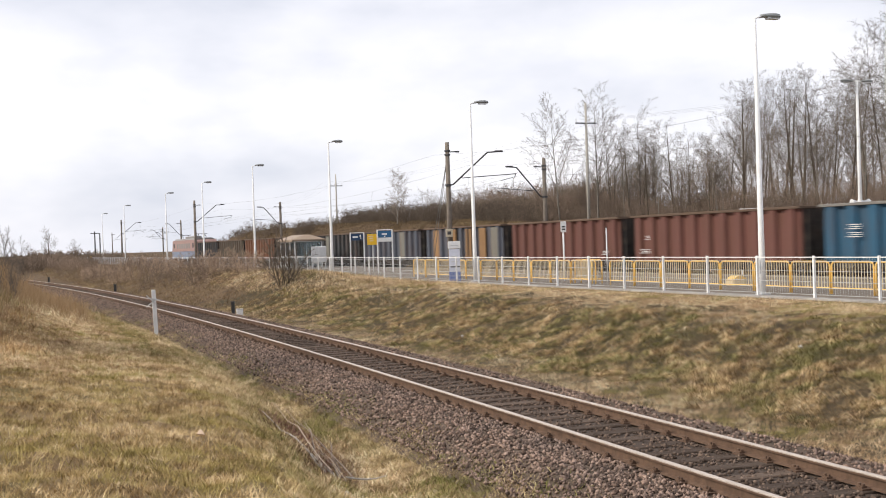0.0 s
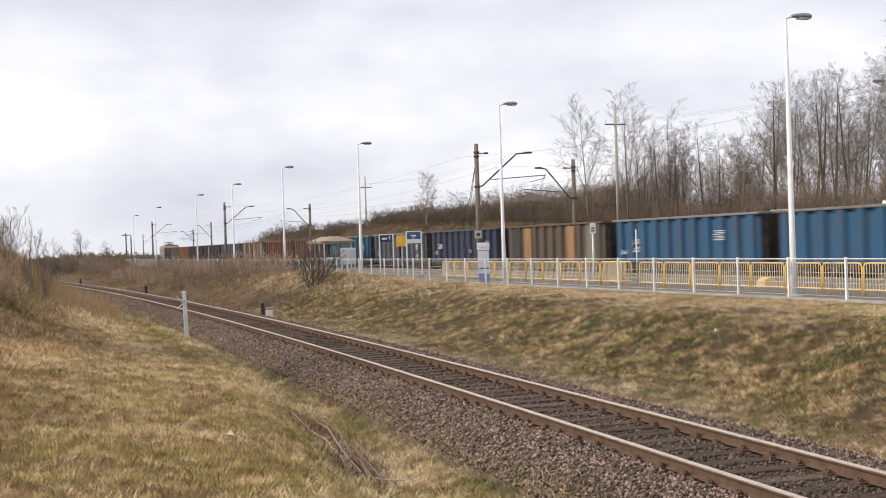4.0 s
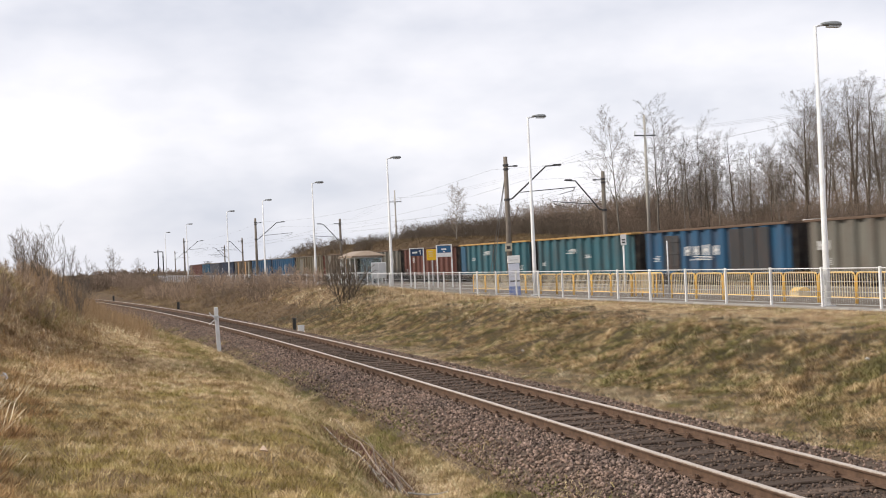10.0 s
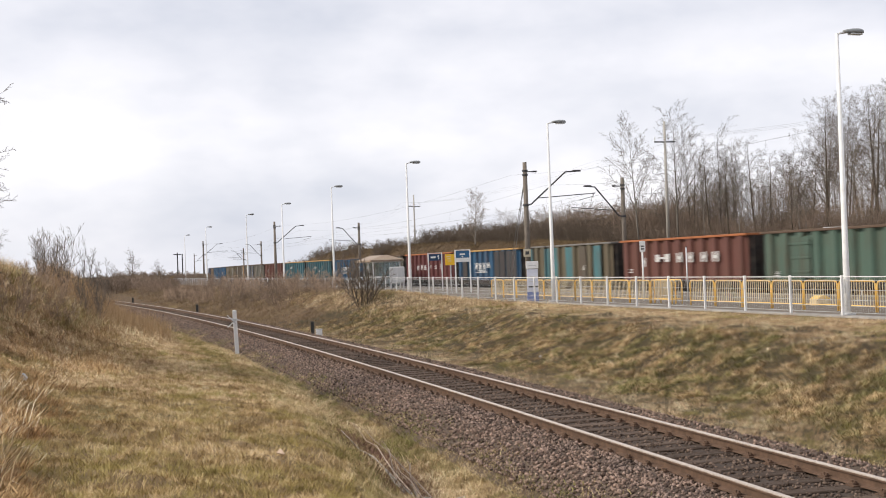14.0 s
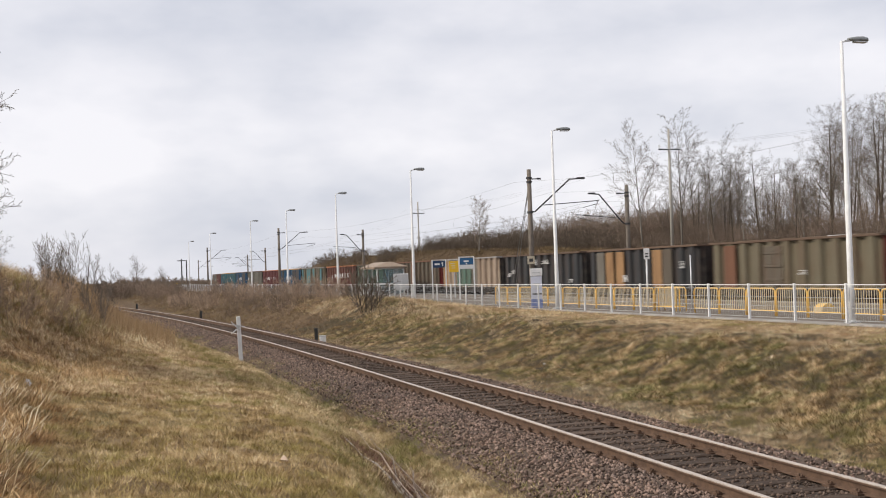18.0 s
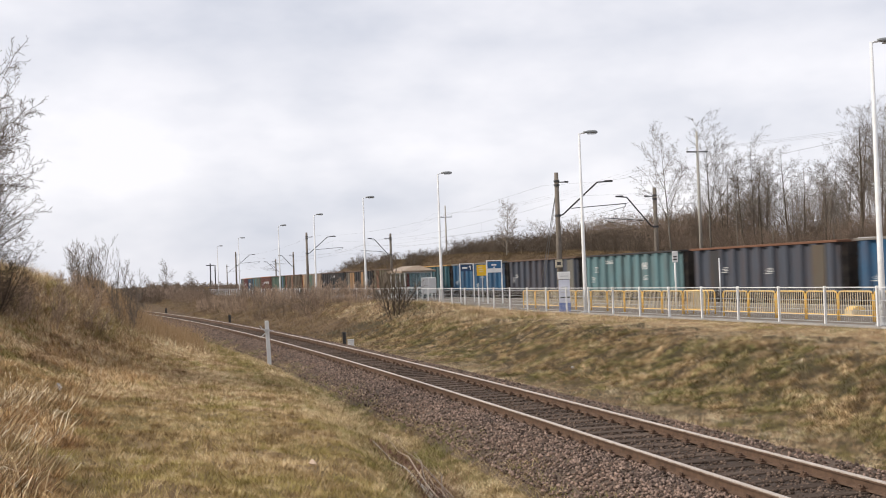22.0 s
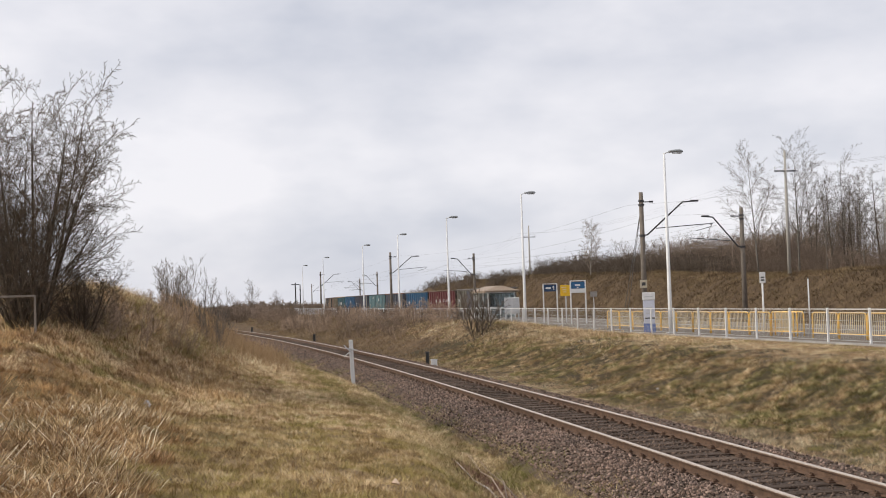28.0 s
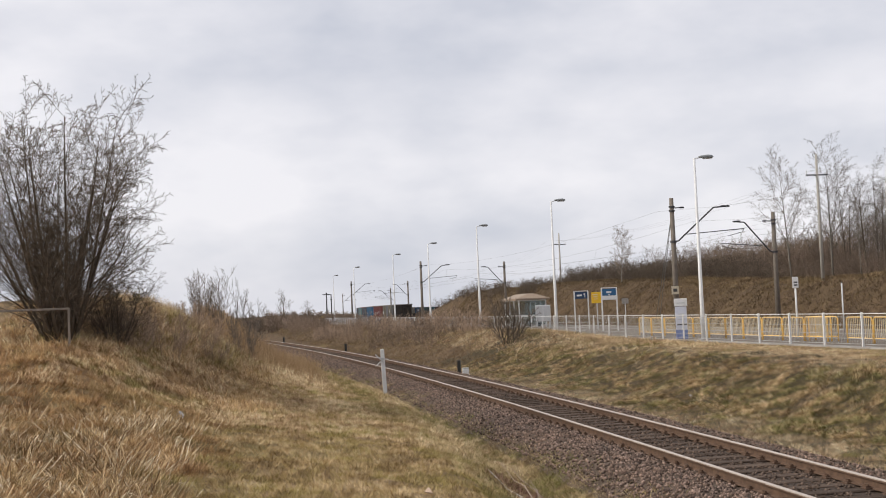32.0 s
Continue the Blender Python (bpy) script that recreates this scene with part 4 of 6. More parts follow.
# colour, rim, doors/plates: (kind, x, paint), lettering: (x, z, width, height)
WAGONS = {
    -10: ("black", "rim_brown", [], []), -9: ("brown", "rim_brown", [], []), -8: ("rust", "rim_brown", [], []), -7: ("black", "rim_brown", [], []),
    -6: ("black", "rim_brown", [("plate", 2, "grey")], []), -5: ("slate", "rim_brown", [("plate", -3, "grey")], []),
    -4: ("slate", "rim_brown", [("plate", 4.2, "orange"), ("plate", 1.2, "orange"), ("plate", -1.4, "orange"), ("plate", -3.6, "orange"), ("plate", -5.4, "grey")], []),
    -3: ("red", "rim_brown", [], [(-5, 0.3, 0.8, 0.1)]), -2: ("red", "rim_brown", [], [(5.2, 0.35, 1.2, 0.12), (4.9, 1.0, 0.5, 0.1)]),
    -1: ("blue", "rim_grey", [], [(4.5, 0.9, 1.0, 0.12), (4.5, 1.2, 0.9, 0.1), (-4.6, 1.0, 0.8, 0.3)]),
    0: ("slate", "rim_grey", [("brace", 2.4, "slate"), ("door", 0.3, "slate")], [(5.0, 0.5, 0.9, 0.25), (-4.6, 1.1, 0.8, 0.12), (-4.6, 0.9, 0.8, 0.1), (-4.6, 1.4, 0.8, 0.12), (-4.6, 0.3, 1.0, 0.12)]),
    1: ("navy", "slate", [], [(5.2, 0.5, 1.0, 0.2), (4.4, 0.9, 1.1, 0.25), (-4.2, 1.1, 0.7, 0.15), (-1.4, 0.6, 0.6, 0.12)]),
    2: ("brown", "rim_brown", [("plate", 3.2, "orange"), ("plate", -2.6, "orange"), ("plate", 5.0, "black"), ("plate", -5.0, "grey")], []),
    3: ("bright_blue", "rim_grey", [], [(5.4, 0.4, 0.9, 0.1), (4.1, 0.5, 0.9, 0.14), (4.1, 0.9, 0.9, 0.14), (-3.4, 1.0, 1.1, 0.1), (-3.4, 1.25, 1.1, 0.1)]),
    4: ("bright_blue", "rim_grey", [], [(-1.6, 1.1, 0.9, 0.14), (-1.6, 0.85, 0.9, 0.14)]),
    5: ("olive", "brown", [("door", 3.2, "grey"), ("brace", 1.0, "brown"), ("door", -3.4, "grey")], []),
    6: ("brown", "rim_brown", [("plate", -2.6, "orange"), ("plate", -1.4, "grey"), ("plate", 4.0, "grey")], [(-1.3, 0.8, 0.3, 0.4)]),
    7: ("grey", "rim_brown", [("plate", 4.8, "slate"), ("plate", 2.4, "slate")], [(2.6, 0.9, 0.5, 0.3), (-4.6, 1.2, 0.8, 0.1), (-4.6, 1.0, 0.8, 0.1)]),
    8: ("red", "rim_brown", [], [(3.5, 1.2, 0.6, 0.1), (3.5, 1.0, 0.6, 0.1), (5.3, 0.3, 0.5, 0.1)]),
    9: ("teal", "rim_yellow", [("plate", 5.6, "blue")], [(1.0, 1.35, 1.6, 0.16), (-5.2, 0.3, 0.8, 0.2), (3.5, 1.0, 0.8, 0.1)]),
    10: ("teal", "rim_yellow", [], [(1.2, 1.2, 1.8, 0.14), (-1.0, 0.9, 1.0, 0.1), (5.2, 0.5, 0.6, 0.2)]),
    11: ("bright_blue", "rim_brown", [("door", 3.4, "black"), ("plate", -2.3, "black"), ("plate", -3.4, "black"), ("plate", -4.5, "black")], [(1.9, 0.85, 0.5, 0.45), (1.1, 0.85, 0.5, 0.45), (0.2, 0.85, 0.6, 0.5), (-0.7, 0.85, 0.5, 0.45), (0.7, 0.62, 2.6, 0.08), (5.0, 0.6, 0.8, 0.2)]),
    12: ("grey", "rim_brown", [], [(5.2, 0.9, 0.7, 0.4), (5.0, 0.3, 0.6, 0.2)]),
    13: ("dark_red", "rim_orange", [], [(2.6, 0.8, 0.55, 0.4), (1.5, 0.8, 0.5, 0.45), (0.6, 0.8, 0.5, 0.45), (-0.8, 0.95, 0.9, 0.2), (-2.2, 0.9, 0.8, 0.14), (-3.6, 0.9, 0.7, 0.3), (5.0, 0.7, 1.0, 0.12), (5.0, 0.5, 1.0, 0.12)]),
    14: ("bright_blue", "rim_yellow", [("plate", -2.2, "black"), ("plate", -3.3, "black"), ("plate", -4.5, "black"), ("plate", -5.5, "black"), ("plate", 4.6, "black")], [(2.0, 0.75, 0.5, 0.5), (1.2, 0.75, 0.5, 0.5), (0.4, 0.75, 0.5, 0.5), (-0.5, 0.85, 0.6, 0.4), (1.0, 0.52, 2.8, 0.08)]),
    15: ("olive", "rim_grey", [("plate", -4.6, "turquoise"), ("plate", -0.6, "turquoise"), ("plate", 1.6, "turquoise"), ("plate", 2.7, "turquoise"), ("plate", 5.6, "turquoise"), ("plate", -2.6, "brown")], [(-2.7, 0.6, 0.5, 0.2)]),
    16: ("red", "rim_orange", [], [(3.6, 0.7, 0.3, 0.5), (1.6, 0.95, 1.6, 0.4), (-0.2, 0.9, 0.6, 0.5), (-1.3, 0.9, 0.55, 0.5), (-2.6, 0.9, 0.55, 0.5), (-3.7, 0.9, 0.6, 0.5), (5.2, 0.4, 0.7, 0.1)]),
    17: ("green", "rim_brown", [("door", 3.4, "green"), ("door", -3.0, "green"), ("plate", -5.4, "blue")], [(5.2, 0.2, 0.5, 0.1)]),
    18: ("brown", "rust", [("plate", 5.6, "rust"), ("plate", 0.5, "rust")], []),
    19: ("peach", "white", [("plate", 1.0, "green"), ("plate", -0.2, "green"), ("plate", -1.5, "grey"), ("plate", 2.1, "green"), ("plate", 5.4, "orange")], []),
    20: ("black", "rim_brown", [], [(5.4, 0.7, 0.8, 0.14), (4.6, 0.9, 0.9, 0.14), (0.6, 1.45, 0.7, 0.25), (-1.0, 1.5, 1.6, 0.2), (-5.0, 0.3, 1.0, 0.12)]),
    21: ("black", "rim_brown", [("plate", 3.5, "orange"), ("plate", 2.2, "orange"), ("plate", -2.2, "orange"), ("plate", -3.3, "brown"), ("plate", 4.7, "grey")], [(1.6, 0.3, 0.5, 0.4), (-4.8, 1.0, 0.7, 0.3)]),
    22: ("olive", "rim_brown", [("door", 1.0, "brown"), ("plate", 4.6, "rust")], [(-1.2, 0.6, 0.8, 0.1)]),
    23: ("teal", "rim_yellow", [], [(1.8, 0.75, 0.6, 0.5), (0.7, 0.75, 0.6, 0.5), (-1.2, 0.75, 0.8, 0.5), (4.5, 0.6, 0.6, 0.2), (5.5, 0.6, 0.5, 0.3)]),
    24: ("bright_blue", "rim_grey", [], [(5.0, 0.5, 0.9, 0.14), (4.3, 0.8, 0.7, 0.3), (-1.6, 1.2, 0.9, 0.1), (-1.6, 1.0, 0.9, 0.1), (-0.4, 0.3, 0.6, 0.2)]),
    25: ("slate", "rim_brown", [("plate", -5.4, "grey")], [(5.2, 0.6, 0.6, 0.3), (4.6, 0.9, 0.6, 0.2)]),
    26: ("pale_teal", "black", [], [(4.5, 1.1, 0.6, 0.3), (5.0, 0.5, 0.7, 0.3), (2.6, 1.6, 1.4, 0.1), (-2.2, 1.2, 0.6, 0.4), (-2.2, 0.6, 0.7, 0.2)]),
    27: ("slate", "rust", [("plate", 4.0, "black"), ("plate", -5.0, "brown")], [(3.0, 0.9, 0.7, 0.2), (-1.0, 0.8, 0.8, 0.2)]),
    28: ("bright_blue", "rim_grey", [], [(5.0, 0.4, 0.8, 0.2), (3.6, 0.6, 0.8, 0.5), (-3.8, 1.0, 0.9, 0.14), (-3.8, 1.3, 0.9, 0.14), (1.0, 0.2, 0.6, 0.1)]),
    29: ("dark_red", "rim_brown", [], [(2.2, 0.7, 0.5, 0.5), (0.2, 0.8, 0.6, 0.4), (-1.6, 0.9, 0.9, 0.2), (-3.0, 0.9, 0.9, 0.2), (5.0, 0.7, 0.7, 0.14)]),
    30: ("grey", "rim_grey", [("plate", 1.4, "slate"), ("plate", 0.3, "slate"), ("plate", -4.6, "black"), ("plate", -5.6, "black")], [(-2.0, 0.9, 1.0, 0.12), (-2.0, 1.1, 1.0, 0.12), (-2.0, 1.3, 1.0, 0.12), (5.2, 0.7, 0.6, 0.5)]),
}
TONES = {"rust": "rusty brown", "blue": "blue", "bright_blue": "bright blue", "navy": "navy blue", "slate": "slate grey", "red": "brick red", "dark_red": "dark red", "brown": "brown patched", "olive": "olive brown",
         "grey": "beige grey", "black": "sooty black", "teal": "teal", "pale_teal": "pale teal", "green": "dull green", "peach": "faded peach"}
TRAIN = []


def lines(x, z, ww, hh):
    """A block of small writing as thin bars; large letters stay whole."""
    if hh >= 0.4:
        return [(x - 0.32 * ww, z, ww * 0.3, hh), (x + 0.32 * ww, z, ww * 0.3, hh * 0.96), (x, z + 0.36 * hh, ww * 0.5, hh * 0.28)]
    n = 3 if hh < 0.14 else 4 if hh < 0.24 else 5
    wide = (0.95, 0.7, 0.85, 0.55, 0.9)
    return [(x + 0.5 * ww * (wide[i] - 0.95), z + 0.075 * i, ww * 0.8 * wide[i], 0.034) for i in range(n)]


def build_wagons():
    me = wagon_parts()
    for k, (col, rim, pieces, marks) in WAGONS.items():
        t = thing("open_goods_wagon", f"{TONES[col]} weathered open goods wagon with ribbed sides", "goods wagon", group="wagons of the goods train")
        for side in (0, 180):
            w = part("side_wall", me["side_wall"], None, t, at=pose(0, 0, 0, 0, 0, side))
            look_of(w, P[col])
            for kind, x, tone in pieces:
                q = part({"door": "door", "plate": "panel", "brace": "brace"}[kind], me[kind], None, w, at=pose(x, WW + RIB - 0.012, WH0 + (0.12 if kind != "plate" else 0.05)))
                look_of(q, P[tone])
            for x, z, ww, hh in [q for mk in marks for q in lines(*mk)]:
                q = part("marking", me["strip"], None, w, at=pose(x, WW + RIB + 0.002, WH0 + z) @ Matrix.Diagonal((ww / 0.7, 1, hh / 0.1, 1)))
        for side in (0, 180):
            w = part("end_wall", me["end_wall"], None, t, at=pose(0, 0, 0, 0, 0, side) @ pose(WL / 2, 0, 0))
            look_of(w, P["red_end"] if k in (5, 18, 22) else M_SOOT)
            for y in (-0.875, 0.875):
                part("buffer", me["buffer"], None, t, at=pose(0, 0, 0, 0, 0, side) @ pose(WL / 2 + 0.12, y, 1.03))
            part("coupler", me["coupler"], None, t, at=pose(0, 0, 0, 0, 0, side) @ pose(WL / 2 + 0.1, 0, 1.0))
            bo = part("bogie", me["bogie"], None, t, at=pose(0, 0, 0, 0, 0, side) @ pose(4.5, 0, 0))
            for x in (-0.9, 0.9):
                part("wheelset", me["wheelset"], None, bo, at=pose(x, 0, 0))
        look_of(part("top_rim", me["top_rim"], None, t), P[rim])
        part("underframe", me["underframe"], None, t)
        part("floor", me["floor"], None, t)
        TRAIN.append((t, 14.04 * (0.074 - k - 0.5)))


build_wagons()


def build_loco():
    t = thing("electric_locomotive", "pale red and grey electric locomotive with a blue lower band", "locomotive")
    top = surf("loco_red", (0.3, 0.18, 0.16), (0.36, 0.23, 0.2), 2, 0.5, bump=0.05, stain=(0.2, 0.13, 0.11))
    low = surf("loco_blue", (0.17, 0.2, 0.28), (0.21, 0.25, 0.33), 2, 0.5, bump=0.05, stain=(0.12, 0.12, 0.12))
    roof = surf("loco_roof", (0.2, 0.19, 0.18), (0.27, 0.25, 0.24), 3, 0.7)
    hood = [(-9.2, 2.2), (-8.7, 3.55), (-8.3, 3.75), (8.3, 3.75), (8.7, 3.55), (9.2, 2.2)]
    part("body", Build().prism(hood, 1, -1.48, 1.48), top, t, "pale red upper body")
    part("lower_body", Build().box(-9.22, 9.22, -1.49, 1.49, 1.1, 2.19, 0.05), low, t, "blue lower band")
    part("roof", Build().prism([(-1.4, 3.76), (-1.0, 4.0), (1.0, 4.0), (1.4, 3.76)], 0, -8.2, 8.2), roof, t)
    for y in (-1.485, 1.485):
        for x in (-4.5, -2.7, -0.9, 0.9, 2.7, 4.5):
            part("grille", Build().box(x - 0.6, x + 0.6, y - 0.012, y + 0.012, 2.6, 3.3), roof, t)
        for x in (-7.4, 7.4):
            part("cab_window", Build().box(x - 0.45, x + 0.45, y - 0.012, y + 0.012, 2.7, 3.35), M_BLACK, t)
    for x in (-9.0, 9.0):
        part("windscreen", Build().box(x - 0.08, x + 0.08, -1.1, 1.1, 2.6, 3.2, 0.02), M_BLACK, t)
    for x in (-6, 6):
        pan = Build()
        for q in (-1.0, 1.0):
            pan.tube([(x + q, -0.5, 4.05), (x - q * 0.2, -0.4, 4.5)], 0.03, 5).tube([(x + q, 0.5, 4.05), (x - q * 0.2, 0.4, 4.5)], 0.03, 5)
        pan.tube([(x, -0.8, 4.55), (x, 0.8, 4.55)], 0.04, 6)
        part("pantograph", pan, M_IRON, t)
    part("equipment", Build().box(-3.5, 3.5, -0.5, 0.5, 4.0, 4.3, 0.05), roof, t)
    part("underframe", Build().box(-8.8, 8.8, -1.3, 1.3, 0.7, 1.09, 0.03), M_UNDER, t)
    for x in (-5.8, 5.8):
        bo = part("bogie", Build().box(x - 2.6, x + 2.6, -1.2, 1.2, 0.4, 0.75, 0.05), M_UNDER, t)
        for q in (-1.8, 0, 1.8):
            w = Build()
            for y in (-0.76, 0.76):
                w.tube([(x + q, y - 0.07, 0.62), (x + q, y + 0.07, 0.62)], 0.62, 20)
            part("wheelset", w, M_IRON, bo)
    TRAIN.append((t, 14.04 * (0.074 + 10) + 9.9))


build_loco()
SPEED = 18.75


# ---- platform furniture ----
TURN = math.degrees(HEAD)


def facing(x, y, z=PLAT_Z, turn=0.0):
    """y points back along the platform to the camera, x to the right."""
    return Matrix.Translation((x, y, z)) @ pose(0, 0, 0, 0, 0, 180 + TURN * 0.35 + turn)


def two_post_sign(x, y, w, h, top, face, label):
    t = thing("platform_sign", label, "sign", facing(x, y), group="signs on the platform")
    for q in (-w / 2 + 0.035, w / 2 - 0.035):
        part("post", Build().box(q - 0.04, q + 0.04, -0.04, 0.04, -0.1, top + 0.03, 0.008), M_WHITE, t)
    p = part("panel", Build().box(-w / 2 + 0.076, w / 2 - 0.076, -0.03, 0.03, top - h, top, 0.006), face, t, "enamelled sign panel")
    part("top_rail", Build().box(-w / 2, w / 2, -0.045, 0.045, top + 0.031, top + 0.08, 0.008), M_WHITE, t)
    return t, p


def build_signs():
    t, p = two_post_sign(-5.85, 84.29, 1.0, 0.46, 2.55, M_BLUE, "dark blue platform number sign on two white posts")
    part("lettering", Build().box(-0.05, 0.3, 0.031, 0.035, 2.26, 2.38), M_WHITE, p, "white lettering bar")
    n = Build().box(-0.28, -0.23, 0.031, 0.035, 2.18, 2.46)
    part("numeral", n.add([(-0.23, 0.0355, 2.46), (-0.23, 0.0355, 2.38), (-0.15, 0.0355, 2.34), (-0.15, 0.0355, 2.4)], [(0, 1, 2, 3)]), M_WHITE, p, "white numeral 1")
    t, p = two_post_sign(-3.64, 77.56, 1.0, 0.42, 2.62, M_BLUE2, "blue and white station sign on two white posts")
    part("lower_panel", Build().box(-0.424, 0.424, -0.03, 0.03, 1.93, 2.19, 0.006), M_WHITE, t, "white lower panel")
    part("lettering", Build().box(-0.14, 0.18, 0.031, 0.035, 2.36, 2.46), M_WHITE, p, "white lettering bar")
    part("symbol", Build().prism([(-0.06, 2.3), (0.08, 2.3), (0.01, 2.2)], 1, 0.031, 0.035), M_WHITE, p, "small white symbol")
    t = thing("timetable_board", "yellow departure board on a single grey post", "notice board", facing(-4.69, 82.46), group="signs on the platform")
    part("post", Build().box(-0.04, 0.04, -0.045, -0.005, -0.1, 2.5, 0.008), M_GALV, t)
    p = part("panel", Build().box(-0.36, 0.36, 0.0, 0.05, 1.75, 2.48, 0.01), M_SIGNY, t, "yellow timetable panel")
    for i, z in enumerate((2.3, 2.15, 2.0)):
        part("lettering", Build().box(-0.05, 0.28 - 0.05 * i, 0.051, 0.054, z, z + 0.05), M_PALEYEL, p, "pale lettering bar")
    t = thing("small_sign", "small white notice on a thin grey post", "sign", facing(-3.31, 95.89, 0.3), group="signs on the platform")
    part("post", Build().tube([(0, 0, -0.3), (0, 0, 2.5)], 0.035, 8), M_GALV, t)
    part("panel", Build().box(-0.26, 0.26, 0.035, 0.06, 2.1, 2.5, 0.008), M_CONC, t, "pale notice panel")
    t = thing("track_sign", "small white and black track sign on a thin white post", "sign", facing(5.09, 51.99), group="signs on the platform")
    part("post", Build().tube([(0, 0, -0.1), (0, 0, 2.5)], 0.038, 8), M_WHITE, t, smooth=True)
    p = part("panel", Build().box(-0.12, 0.12, 0.038, 0.06, 2.05, 2.5, 0.008), M_WHITE, t)
    for z in (2.14, 2.25):
        part("mark", Build().box(-0.07, 0.07, 0.061, 0.064, z, z + 0.06), M_IRON, p, "dark mark")
    t = thing("thin_post", "thin grey steel post on the platform", "post", facing(6.64, 49.99))
    part("shaft", Build().tube([(0, 0, -0.1), (0, 0, 2.15)], 0.028, 8), M_GALV, t, smooth=True)
    part("cap", Build().tube([(0, 0, 2.15), (0, 0, 2.2)], [0.034, 0.02], 8), M_IRON, t)
    # tall notice panel by the fence
    t = thing("notice_pillar", "white notice pillar with a blue foot by the fence", "notice board", Matrix.Translation(plat(28.25, 0.42)) @ pose(0, 0, 0, 0, 0, 180 + 6))
    part("foot", Build().box(-0.26, 0.26, -0.06, 0.06, -0.15, 0.42, 0.01), surf("pale_blue", (0.15, 0.2, 0.42), (0.2, 0.26, 0.5), 4, 0.5, bump=0.05), t, "blue foot panel")
    b = part("body", Build().box(-0.25, 0.25, -0.05, 0.05, 0.425, 1.46, 0.01), surf("pale_panel", (0.6, 0.62, 0.72), (0.68, 0.7, 0.78), 3, 0.5, bump=0.05), t, "pale panel body")
    for z, w in ((1.1, 0.14), (1.0, 0.1), (0.86, 0.16)):
        part("lettering", Build().box(-w, w, 0.051, 0.054, z, z + 0.04), M_GALV, b, "grey lettering bar")
    part("lettering", Build().box(-0.24, 0.2, 0.051, 0.054, 0.62, 0.68), M_IRON, b, "dark lettering bar")
    hd = part("head_panel", Build().box(-0.28, 0.28, -0.06, 0.06, 1.48, 1.82, 0.01), M_WHITE, t, "white head panel")
    part("lettering", Build().box(-0.18, 0.18, 0.061, 0.064, 1.6, 1.64), M_GALV, hd, "grey lettering bar")
    # number plate box on the first catenary pole
    t = thing("pole_plate", "small beige plate box fixed to the concrete pole", "sign", facing(*plat(48.7, 8.55).xy, PLAT_Z))
    part("box", Build().box(-0.22, 0.22, 0.16, 0.26, 2.1, 2.6, 0.01), surf("beige_plate", (0.5, 0.44, 0.32), (0.58, 0.5, 0.38), 5, 0.6, bump=0.05), t)
    part("mark", Build().box(-0.12, 0.12, 0.261, 0.265, 2.25, 2.45), M_IRON, t, "dark illegible mark")
    # sign of the far platform, seen over the train
    t = thing("platform_sign", "long blue station sign in a white frame beyond the tracks", "sign", facing(16.9, 66.0, 0.55, -15), group="signs on the platform")
    for q in (-0.9, 0.9):
        part("post", Build().box(q - 0.04, q + 0.04, -0.04, 0.04, -0.9, 3.25, 0.008), M_WHITE, t)
    part("panel", Build().box(-0.85, 0.85, -0.02, 0.03, 2.7, 3.15, 0.01), M_BLUE, t, "dark blue panel")
    part("top_rail", Build().box(-0.94, 0.94, -0.045, 0.045, 3.251, 3.3, 0.008), M_WHITE, t)


build_signs()


